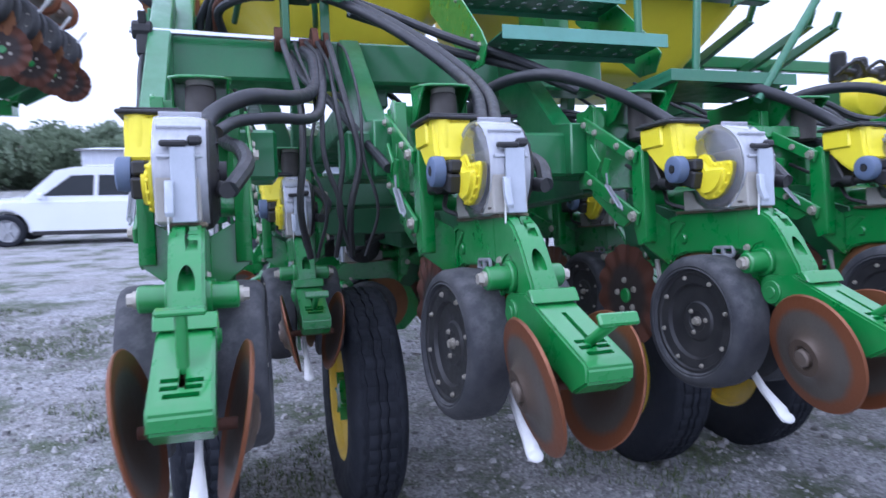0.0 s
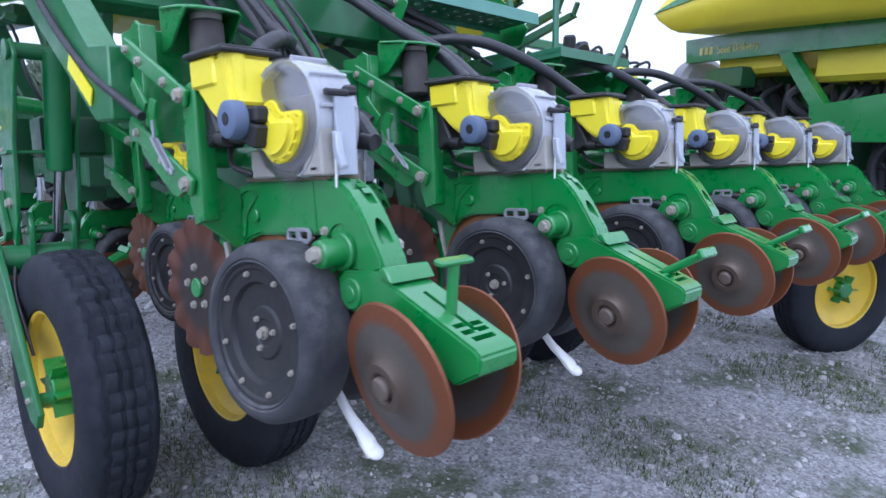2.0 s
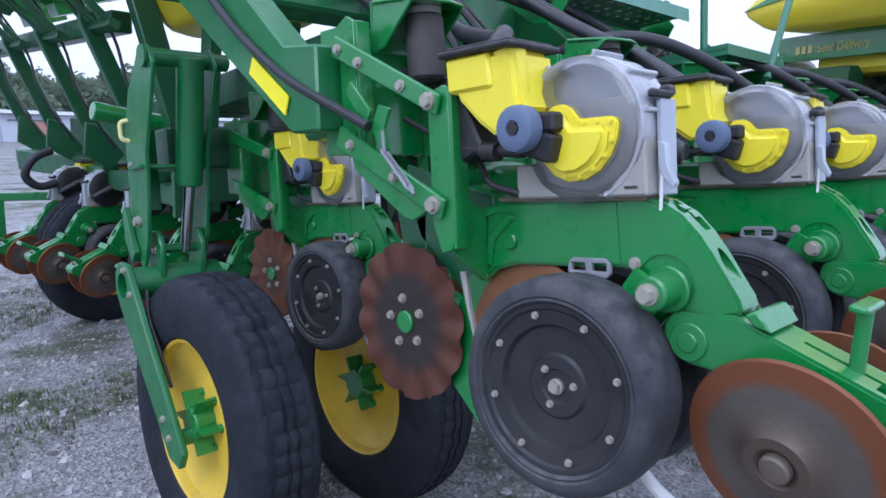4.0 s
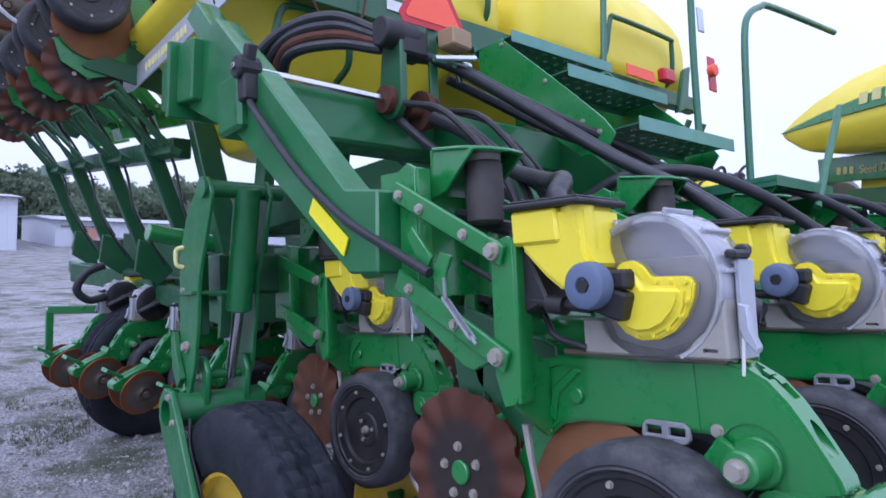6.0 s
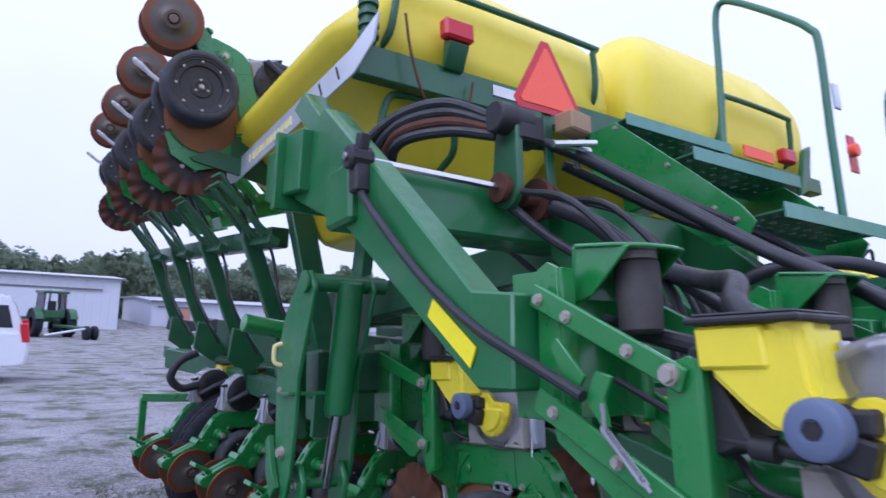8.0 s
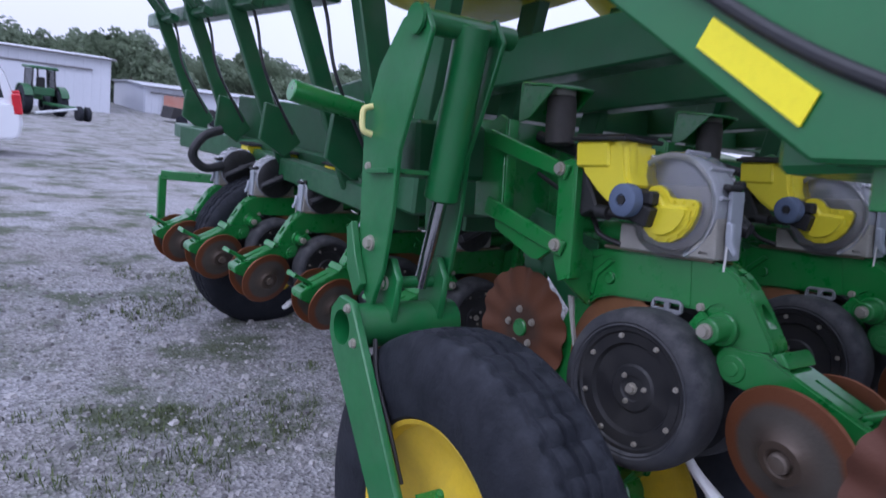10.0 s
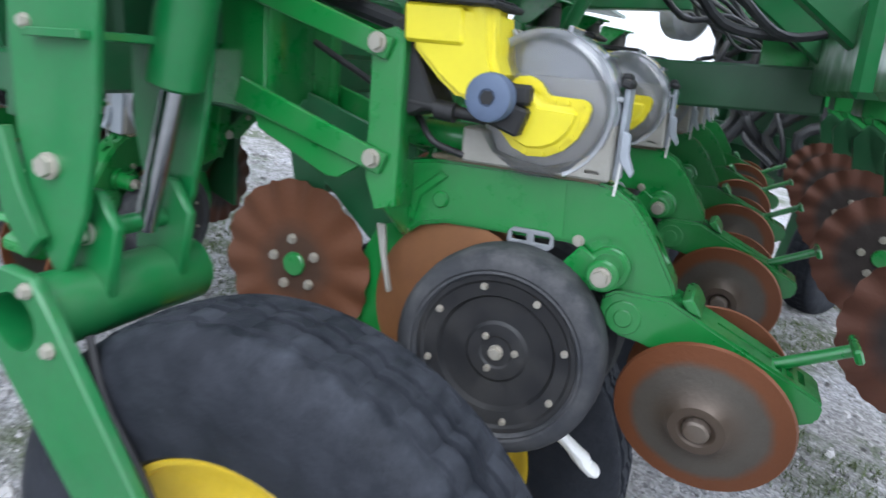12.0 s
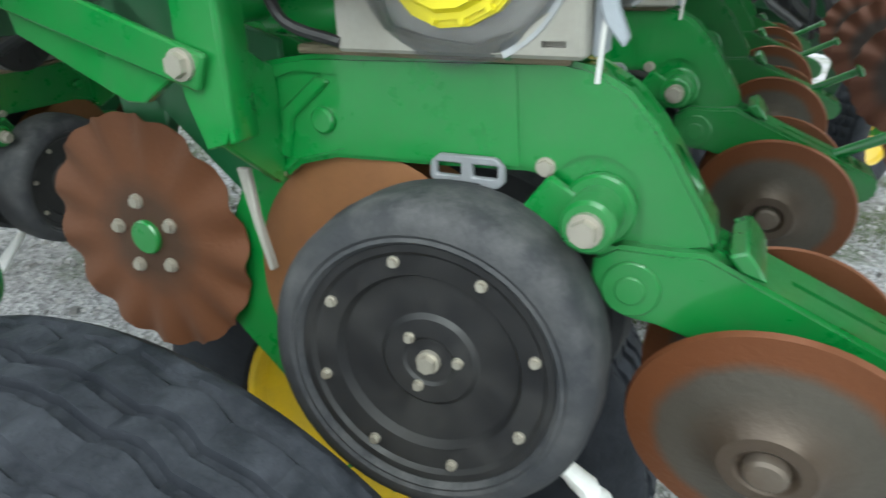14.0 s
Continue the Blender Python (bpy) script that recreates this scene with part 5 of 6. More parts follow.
# ---------------------------------------------------------------- hoses over the rear bar
def hose_bundle():
    root = thing("hose_bundle", "bundle of black air and hydraulic hoses over the frame", "hoses", m=BASE)
    # pair of hoses from the motor along the beam to the second unit
    for o in (0.0, 0.045):
        b = tube([(0.4 + o, 1.5, 1.16), (0.55 + o, 1.38, 1.11), (0.77 + o, 1.18, 0.92), (0.9 + o, 0.92, 0.7), (0.89 + o, 0.66, 0.54), (0.83 + o, 0.46, 0.4)], 0.022, None, 12, 8)
        part("hose", b, HOSE, root)
    # heavier bundle that sags from the motor along the stringer of the steps
    for i in range(2):
        o = 0.04 * i
        b = tube([(0.62, 1.42 + o, 1.13 - o), (0.78, 1.36 + o, 1.06 - o), (0.98, 1.2 + o, 0.92 - o), (1.2 + o, 1.06, 0.8 - o), (1.42 + o, 0.98, 0.69 - o)], 0.019, None, 10, 8)
        part("hose", b, HOSE, root)
    # from the first unit's cover up to the motor
    for o in (0.0, 0.06):
        b = tube([(0.03 + o * 0.6, 0.42, 0.36), (0.06 + o, 0.5, 0.43 - o * 0.4), (0.16 + o, 0.56, 0.49 - o), (0.3 + o, 0.72, 0.53 - o), (0.39 + o * 0.5, 0.95, 0.62), (0.42 + o * 0.4, 1.16, 0.78), (0.4 + o, 1.3, 0.86)], 0.024 - o * 0.12, None, 12, 8)
        part("hose", b, HOSE, root)
    # arcs from the motor down under the first tank
    for i in range(4):
        o = 0.035 * i
        b = tube([(0.3, 1.45, 1.2 - 0.6 * o), (0.19, 1.58, 1.28 - o), (0.08, 1.72, 1.26 - o), (0.0 + o, 1.84, 1.16 - o), (-0.02 + o, 1.9, 1.0 - o)], 0.02, None, 10, 8)
        part("hose", b, HOSE if i != 2 else RUST, root)
    # a thick hose to every further unit, from beneath the steps
    for k in range(2, 6):
        x = PITCH_X * k
        b = tube([(x - 0.5, 1.22, 0.56), (x - 0.42, 1.02, 0.665), (x - 0.28, 0.82, 0.665), (x - 0.12, 0.66, 0.57), (x + 0.02, 0.55, 0.45), (x + 0.05, 0.42, 0.33)], 0.023, None, 12, 6)
        part("hose", b, HOSE, root)
    # cables and chains that hang before the rear bar beside the first unit
    rng = random.Random(21)
    for i in range(6):
        x = 0.33 + 0.045 * i
        pts = [(x, 1.36, 0.92), (x + rng.uniform(-0.03, 0.03), 1.12, 0.8 + rng.uniform(-0.05, 0.05)), (x + rng.uniform(-0.02, 0.02), 0.9, 0.56), (x + rng.uniform(-0.02, 0.02), 0.84, 0.36), (x + rng.uniform(-0.03, 0.03), 0.83, 0.18), (x + rng.uniform(-0.03, 0.03), 0.9, 0.02)]
        part("cable", tube(pts, rng.choice((0.006, 0.009, 0.012)), None, 8, 5), BLACK, root)
    # thinner hoses that hang in a tangle under the steps
    rng = random.Random(4)
    for i in range(16):
        x, w = 0.9 + 0.2 * i + rng.uniform(-0.05, 0.05), rng.uniform(0.72, 0.86)
        r = rng.choice((0.009, 0.012, 0.016))
        pts = [(x - 0.3, 1.75, w + 0.1)]
        for k in range(1, 5):
            pts.append((x - 0.3 + 0.14 * k + rng.uniform(-0.05, 0.05), 1.75 - 0.16 * k + rng.uniform(-0.06, 0.06), w - 0.07 * k + rng.uniform(-0.05, 0.06)))
        pts.append((x + 0.3, 0.98, 0.46))
        part("hose", tube(pts, r, None, 8, 5), HOSE, root)


hose_bundle()


# ---------------------------------------------------------------- ground
def ground_mat():
    m = mat("gravel", (0.33, 0.328, 0.34), 0.9, 0, (0.235, 0.225, 0.215), 0.8, 0.8, 0.0, 60, 0, fine=0.0, spec=0.2)
    nt = m.node_tree
    b = nt.nodes["Principled BSDF"]
    tc = nt.nodes.new("ShaderNodeTexCoord")
    src = b.inputs["Base Color"].links[0].from_socket
    vo = nt.nodes.new("ShaderNodeTexVoronoi")
    vo.inputs["Scale"].default_value = 62
    nt.links.new(tc.outputs["Object"], vo.inputs["Vector"])
    mx = nt.nodes.new("ShaderNodeMix")
    mx.data_type, mx.blend_type = "RGBA", "OVERLAY"
    mx.inputs[0].default_value = 0.55
    bw = nt.nodes.new("ShaderNodeRGBToBW")
    nt.links.new(vo.outputs["Color"], bw.inputs[0])
    nt.links.new(src, mx.inputs[6])
    nt.links.new(bw.outputs[0], mx.inputs[7])
    # earth and moss in patches
    n1 = nt.nodes.new("ShaderNodeTexNoise")
    n1.inputs["Scale"].default_value, n1.inputs["Detail"].default_value, n1.inputs["Roughness"].default_value = 1.3, 8, 0.72
    nt.links.new(tc.outputs["Object"], n1.inputs["Vector"])
    r1 = nt.nodes.new("ShaderNodeMapRange")
    r1.inputs["From Min"].default_value, r1.inputs["From Max"].default_value, r1.inputs["To Max"].default_value = 0.475, 0.61, 0.85
    nt.links.new(n1.outputs["Fac"], r1.inputs["Value"])
    mx2 = nt.nodes.new("ShaderNodeMix")
    mx2.data_type = "RGBA"
    mx2.inputs[7].default_value = (0.062, 0.082, 0.034, 1)
    nt.links.new(r1.outputs["Result"], mx2.inputs[0])
    nt.links.new(mx.outputs[2], mx2.inputs[6])
    nt.links.new(mx2.outputs[2], b.inputs["Base Color"])
    bu = nt.nodes.new("ShaderNodeBump")
    bu.inputs["Strength"].default_value, bu.inputs["Distance"].default_value = 0.8, 0.012
    nt.links.new(vo.outputs["Distance"], bu.inputs["Height"])
    nt.links.new(bu.outputs["Normal"], b.inputs["Normal"])
    return m


GRAVEL = ground_mat()


def ground_z(x, y):
    far = max(0.0, math.hypot(x, y) - 10.0)
    return -0.04 * min(far, 38) + 0.012 * noise.noise(Vector((x * 0.6, y * 0.6, 0))) * max(0.0, 1 - far / 10)


b = bmesh.new()
xs = [-600, -300, -150, -90, -60, -40, -28, -20, -14, -10, -8] + [-6 + 0.5 * i for i in range(33)] + [12, 16, 22, 30, 45, 70, 110, 200, 400, 600]
ys = [-600, -300, -150, -60, -30, -15, -8, -4] + [-2 + 0.5 * i for i in range(29)] + [13, 14, 15, 16, 17, 18, 20, 23, 27, 32, 40, 50, 60, 75, 90, 120, 200, 400, 700]
grid = [[b.verts.new((x, y, ground_z(x, y))) for x in xs] for y in ys]
for r0, r1 in zip(grid, grid[1:]):
    for i in range(len(xs) - 1):
        b.faces.new((r0[i], r0[i + 1], r1[i + 1], r1[i]))
g = part("ground", b, GRAVEL, None, "grey gravel yard with patches of moss and dirt", 80, "structure")
g["category"] = "ground"


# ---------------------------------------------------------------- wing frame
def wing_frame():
    root = thing("wing_frame", "green folded wing frame of bars and lift arms, with shade in its colour", "wing frame")
    # bars and arms take the darkened green, as they stand in shade
    part("lower_bar", box((0.82, 6.1, 1.15), (0.17, 3.6, 0.17), None, (0, 0, 14), 0.01), GREEN_SHADED, root)
    part("upper_bar", box((0.34, 7.2, 2.1), (0.12, 4.0, 0.12), None, None, 0.01), GREEN_SHADED, root)
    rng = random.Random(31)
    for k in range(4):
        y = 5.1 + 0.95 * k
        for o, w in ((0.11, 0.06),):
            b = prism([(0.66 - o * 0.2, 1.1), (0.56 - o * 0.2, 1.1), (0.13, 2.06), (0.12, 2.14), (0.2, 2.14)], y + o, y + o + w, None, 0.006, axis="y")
            part("lift_arm", b, GREEN_SHADED, root)
        part("cross_plate", box((0.2, y - 0.03, 2.05), (0.07, 0.36, 0.05), None, (0, 20, 0), 0.006), GREEN_SHADED, root)
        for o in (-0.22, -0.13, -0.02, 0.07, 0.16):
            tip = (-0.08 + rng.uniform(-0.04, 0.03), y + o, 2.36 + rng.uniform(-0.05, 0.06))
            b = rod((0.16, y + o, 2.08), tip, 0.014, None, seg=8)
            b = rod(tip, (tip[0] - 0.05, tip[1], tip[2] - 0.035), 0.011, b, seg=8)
            part("fork_prong", b, GREEN_SHADED, root)
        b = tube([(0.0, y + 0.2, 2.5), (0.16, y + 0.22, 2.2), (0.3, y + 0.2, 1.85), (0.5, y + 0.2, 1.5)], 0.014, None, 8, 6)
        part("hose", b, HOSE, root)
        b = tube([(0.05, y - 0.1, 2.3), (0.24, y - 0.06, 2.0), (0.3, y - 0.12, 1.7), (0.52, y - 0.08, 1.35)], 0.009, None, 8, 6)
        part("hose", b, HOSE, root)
        part("bracket", prism([(0.5, 1.2), (0.34, 1.3), (0.36, 1.52), (0.46, 1.5), (0.6, 1.3)], y - 0.02, y + 0.02, None, 0.004, axis="y"), GREEN_SHADED, root)
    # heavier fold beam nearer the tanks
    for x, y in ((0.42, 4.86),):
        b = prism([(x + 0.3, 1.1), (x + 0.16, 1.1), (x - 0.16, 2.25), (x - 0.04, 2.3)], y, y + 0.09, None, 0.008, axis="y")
        part("fold_beam", b, GREEN_SHADED, root)
    part("tie_bar", box((0.6, 6.85, 1.12), (0.15, 4.3, 0.13), None, None, 0.01), GREEN_SHADED, root)
    part("hinge_plate", box((0.92, 6.0, 1.36), (0.05, 2.6, 0.34), None, (0, 0, 14), 0.008), GREEN_SHADED, root)
    part("pivot_bar", rod((0.1, 5.0, 1.6), (0.75, 5.0, 1.5), 0.05, None, seg=20, off=0.005), GREEN, root)
    b = box((0.25, 6.75, 0.95), (0.6, 0.06, 0.06), None, (0, 0, -14), 0.005)
    part("marker_arm", b, GREEN, root)
    part("marker_leg", box((-0.03, 6.82, 0.74), (0.05, 0.05, 0.42), None, None, 0.005), GREEN, root)
    b = tube([(0.28, 6.6, 1.3), (0.16, 6.6, 1.24), (0.1, 6.6, 1.12), (0.18, 6.6, 1.04), (0.3, 6.6, 1.06)], 0.03, None, 10, 6)
    part("hose_loop", b, HOSE, root)


wing_frame()


# ---------------------------------------------------------------- added frame that darkens the gap under the tanks
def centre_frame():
    root = thing("centre_frame", "guessed frame tubes with black hoses, added to darken the gap under the tanks", "frame", m=pose(0, 4.5, 0))
    # guessed tubes and plates in shaded green, added to hide the bright ground behind
    part("tube", box((1.95, -0.15, 1.26), (3.2, 0.17, 0.17), None, None, 0.012), GREEN_SHADED, root)
    part("tube", box((2.9, -0.15, 0.9), (2.0, 0.17, 0.17), None, None, 0.012), GREEN_SHADED, root)
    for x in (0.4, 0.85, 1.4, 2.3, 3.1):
        part("upright", box((x, -0.05, 1.25), (0.2, 0.03, 0.34), None, None, 0.004), GREEN_SHADED, root)
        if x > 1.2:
            part("plate", prism([(0.12, 0.6), (0.7, 0.72), (0.75, 1.5), (0.2, 1.4)], x, x + 0.02, None, 0.004), GREEN_SHADED, root)
        part("hanger", prism([(0.0, 1.3), (0.12, 1.3), (0.0, 2.2), (-0.12, 2.2)], x + 0.1, x + 0.16, None, 0.004), GREEN_SHADED, root)
    rng = random.Random(12)
    for k in range(10):
        x = 1.6 + 0.2 * k
        b = tube([(x, -0.1, 1.4), (x + rng.uniform(-0.1, 0.1), -0.14, 1.1), (x + rng.uniform(-0.15, 0.15), -0.12, 0.8), (x + 0.2, -0.05, 0.62)], rng.choice((0.014, 0.022)), None, 8, 5)
        part("hose", b, HOSE, root)
    return root


centre_frame()


# ---------------------------------------------------------------- far wing and neighbours
def far_wing():
    root = thing("far_wing_frame", "green frame of the far folded wing, with shade in its colour", "wing frame")
    part("bar", box((-2.2, 7.1, 2.45), (0.16, 3.2, 0.16), None, None, 0.01), GREEN_SHADED, root)
    for y in (5.9, 7.1, 8.3):
        part("post", box((-2.75, y, 1.2), (0.12, 0.12, 2.44), None, None, 0.01), GREEN_SHADED, root)
        part("arm", box((-2.45, y, 2.4), (0.6, 0.1, 0.1), None, None, 0.01), GREEN_SHADED, root)


far_wing()


def far_planter():
    root = thing("far_planter", "far green planter frame with small yellow drum tanks", "planter")
    for x in (3.9, 4.7, 5.6, 6.5):
        part("leg", box((x, 4.95, 1.2), (0.1, 0.1, 2.4), None, None, 0.01), GREEN_SHADED, root)
    for x in (3.75, 4.3, 4.55):
        part("slope", prism([(4.2, 2.62), (4.26, 2.66), (4.95, 2.4), (4.92, 2.32)], x, x + 0.05, None, 0.004), GREEN_SHADED, root)
        part("hook", box((x + 0.02, 4.22, 2.68), (0.04, 0.04, 0.14), None, (20, 0, 0), 0.005), GREEN_SHADED, root)
    part("top_bar", box((4.6, 4.95, 2.45), (2.0, 0.1, 0.1), None, None, 0.01), GREEN_HALF_SHADED, root)
    part("middle_bar", box((5.2, 4.95, 2.0), (2.8, 0.12, 0.12), None, None, 0.01), GREEN_SHADED, root)
    part("shelf", box((5.4, 4.5, 1.93), (1.5, 0.8, 0.03), None, None, 0.005), GREEN_SHADED, root)
    for k in range(3):
        x = 4.98 + 0.33 * k
        b = lathe([(-0.28, 0.0), (-0.28, 0.06), (-0.26, 0.13), (-0.21, 0.165), (0.21, 0.165), (0.26, 0.13), (0.28, 0.0)], (0, 0, 0), 28)
        tk = part("drum_tank", b, YELLOW, root, "small yellow drum tank")
        tk.matrix_basis = pose(x, 4.42, 2.11, 0, 0, 80)
        part("strap", rod((-0.1, 0, 0), (-0.06, 0, 0), 0.169, None, seg=28), BLACK, tk)
    rng = random.Random(8)
    for k in range(5):
        x = 4.95 + 0.24 * k
        b = rod((x, 4.5, 2.26), (x + rng.uniform(-0.05, 0.05), 4.5, 2.42 + rng.uniform(-0.04, 0.1)), 0.075, None, r2=0.06, seg=14, off=0.02)
        b = rod((x - 0.07, 4.45, 2.36), (x + 0.09, 4.45, 2.34), 0.035, b, seg=10)
        part("pump", b, BLACK, root, "black pump housing")
    for k in range(6):
        x = 4.8 + 0.25 * k
        b = tube([(x, 4.4, 2.3), (x + 0.1, 4.3, 2.42 + rng.uniform(-0.1, 0.1)), (x + 0.25, 4.35, 2.3), (x + 0.3, 4.5, 2.0)], 0.016, None, 8, 5)
        part("hose", b, HOSE, root)


far_planter()


# ---------------------------------------------------------------- parked car
CAR_W = mat("white_car_paint", (0.78, 0.8, 0.84), 0.25, 0, (0.72, 0.74, 0.78), 1.5, 0.4, 0, 40, 0, coat=0.6, fine=0.02)
GLASS_DK = mat("dark_car_glass", (0.02, 0.025, 0.03), 0.08, 0, (0.03, 0.035, 0.04), 2, 0.4, fine=0.0, spec=0.7)
ALLOY = mat("alloy_wheel", (0.55, 0.56, 0.58), 0.3, 0.9, (0.4, 0.4, 0.42), 10, 0.4)


def parked_car(m):
    root = thing("parked_car", "white large estate car with dark windows, parked on the gravel", "car", m=m)
    # side outline, x forward
    low = [(-2.78, 0.5), (-2.82, 0.75), (-2.78, 1.05), (-2.72, 1.12), (2.0, 1.1), (2.62, 1.04), (2.8, 0.9), (2.84, 0.55), (2.7, 0.36), (2.3, 0.32)] + arc(1.72, 0.4, 0.46, -10, 190, 12) + [(1.2, 0.3), (-1.1, 0.3)] + arc(-1.62, 0.4, 0.46, -10, 190, 12) + [(-2.2, 0.36), (-2.7, 0.4)]
    b = prism(low, -1.0, 1.0, None, 0.05, 2, axis="y")
    body = part("body", b, CAR_W, root, "white painted body")
    top = [(-2.7, 1.09), (-2.52, 1.62), (-2.4, 1.82), (-2.1, 1.88), (0.2, 1.88), (0.62, 1.8), (1.38, 1.12), (1.4, 1.08)]
    b = prism(top, -0.93, 0.93, None, 0.06, 2, axis="y")
    part("cabin", b, CAR_W, root)
    for s in (-1, 1):
        for w in ([(-2.5, 1.2), (-2.38, 1.66), (-1.35, 1.68), (-1.25, 1.2)], [(-1.1, 1.2), (-1.15, 1.68), (-0.3, 1.69), (-0.25, 1.2)], [(-0.15, 1.2), (-0.2, 1.69), (0.3, 1.68), (0.95, 1.2)]):
            part("side_window", prism(w, s * 0.925, s * 0.936, None, 0.0, axis="y"), GLASS_DK, body, "dark tinted window")
        part("tail_light", box((-2.72, s * 0.94, 1.1), (0.16, 0.14, 0.4), None, (0, 8, 0), 0.02), RED, body, "red tail light")
        part("roof_rail", rod((-2.1, s * 0.75, 1.9), (0.0, s * 0.75, 1.9), 0.025, None, seg=8), ALLOY, body)
        part("mirror", box((0.95, s * 1.06, 1.2), (0.12, 0.18, 0.16), None, None, 0.03), CAR_W, body)
        part("sill", box((0.05, s * 1.0, 0.33), (2.3, 0.04, 0.1), None, None, 0.01), BLACK, body, "dark sill step")
        for x in (1.72, -1.62):
            tyre = part("tyre", lathe([(-0.11, 0.26), (-0.12, 0.34), (-0.09, 0.395), (0.09, 0.395), (0.12, 0.34), (0.11, 0.26)], (0, 0, 0), 36), TYRE, root)
            tyre.matrix_basis = pose(x, s * 0.88, 0.395, 0, 0, 90)
            b = lathe([(0.08 * s, 0.0), (0.08 * s, 0.06), (0.04 * s, 0.08), (0.04 * s, 0.2), (0.1 * s, 0.255), (0.1 * s, 0.265)], (0, 0, 0), 36)
            for k in range(6):
                a = math.pi / 3 * k
                box((0.085 * s, 0.15 * math.cos(a), 0.15 * math.sin(a)), (0.03, 0.2, 0.05), b, (math.degrees(a), 0, 0))
            part("rim", b, ALLOY, tyre, "bright alloy rim")
    part("windscreen", prism([(0.66, 1.76), (1.33, 1.16), (1.36, 1.18), (0.7, 1.79)], -0.8, 0.8, None, 0.0, axis="y"), GLASS_DK, body)
    part("bumper", box((2.74, 0, 0.55), (0.2, 1.9, 0.28), None, None, 0.05), CAR_W, body)
    return root


CAR_AT = (-3.1, 18.9)
parked_car(pose(*CAR_AT, ground_z(*CAR_AT), 0, 0, 178))


# ---------------------------------------------------------------- tractor, sheds, trees
def far_tractor(m):
    root = thing("tractor", "green tractor with a glazed cab and towed implement", "tractor", m=m)
    part("hood", box((0, 1.3, 1.3), (0.8, 1.8, 0.8), None, None, 0.08), GREEN, root)
    part("cab_floor", box((0, -0.2, 1.45), (1.3, 1.4, 0.5), None, None, 0.06), GREEN_SHADED, root)
    for x in (-0.66, 0.66):
        for y in (-0.85, 0.45):
            part("cab_post", rod((x, y, 1.6), (x * 0.92, y, 2.82), 0.05, None, seg=8), BLACK, root)
        part("cab_door_glass", box((x * 0.96, -0.2, 2.22), (0.02, 1.2, 1.1), None), CLEAR, root)
        part("mudguard", prism(arc(-0.6, 0.85, 1.0, 20, 160, 10) + arc(-0.6, 0.85, 0.93, 160, 20, 10), x * 1.2, x * 1.9, None), GREEN_SHADED, root)
    part("seat", box((0, -0.3, 1.95), (0.5, 0.16, 0.7), None, None, 0.05), BLACK, root)
    part("cab_roof", box((0, -0.2, 2.88), (1.6, 1.6, 0.18), None, None, 0.06), GREEN_SHADED, root)
    part("exhaust", rod((0.3, 1.1, 1.6), (0.3, 1.1, 3.0), 0.06, None, seg=12), BLACK, root)
    for x in (-1.0, 1.0):
        for y, r in ((-0.6, 0.85), (1.7, 0.6)):
            w = part("wheel", lathe([(-0.25, r * 0.5), (-0.27, r * 0.9), (-0.2, r), (0.2, r), (0.27, r * 0.9), (0.25, r * 0.5), (0.05, r * 0.45), (0.05, 0.0)], (0, 0, 0), 32), TYRE, root)
            w.matrix_basis = pose(x, y, r)
    part("drawbar", rod((0.0, -0.9, 0.75), (1.0, -4.2, 0.75), 0.1, None, seg=8), GREEN_SHADED, root)
    part("implement_bar", rod((-1.7, -4.6, 0.35), (1.0, -4.2, 0.8), 0.07, None, seg=8), STEEL_GREY, root, "pale metal implement bar")
    for x in (0.8, 1.25):
        w = part("implement_wheel", lathe([(-0.14, 0.0), (-0.14, 0.4), (-0.1, 0.46), (0.1, 0.46), (0.14, 0.4), (0.14, 0.0)], (0, 0, 0), 28), TYRE, root)
        w.matrix_basis = pose(x, -4.2, 0.46)


far_tractor(pose(2.1, 52, ground_z(2.1, 52), 0, 0, 15))

SHED_W = mat("white_metal_cladding", (0.66, 0.68, 0.74), 0.5, 0.1, (0.58, 0.6, 0.66), 0.3, 0.6, 0.0, 20, 0, fine=0.05)
SHED_R = mat("faded_red_door", (0.5, 0.22, 0.16), 0.7, 0, (0.55, 0.35, 0.3), 0.8, 0.7)
SHED_TRIM = mat("dull_grey_trim", (0.2, 0.2, 0.21), 0.6, 0.2, (0.15, 0.14, 0.14), 0.6, 0.6)
ROOF = mat("pale_sheet_roof", (0.5, 0.52, 0.56), 0.45, 0.4, (0.42, 0.44, 0.48), 0.4, 0.5)


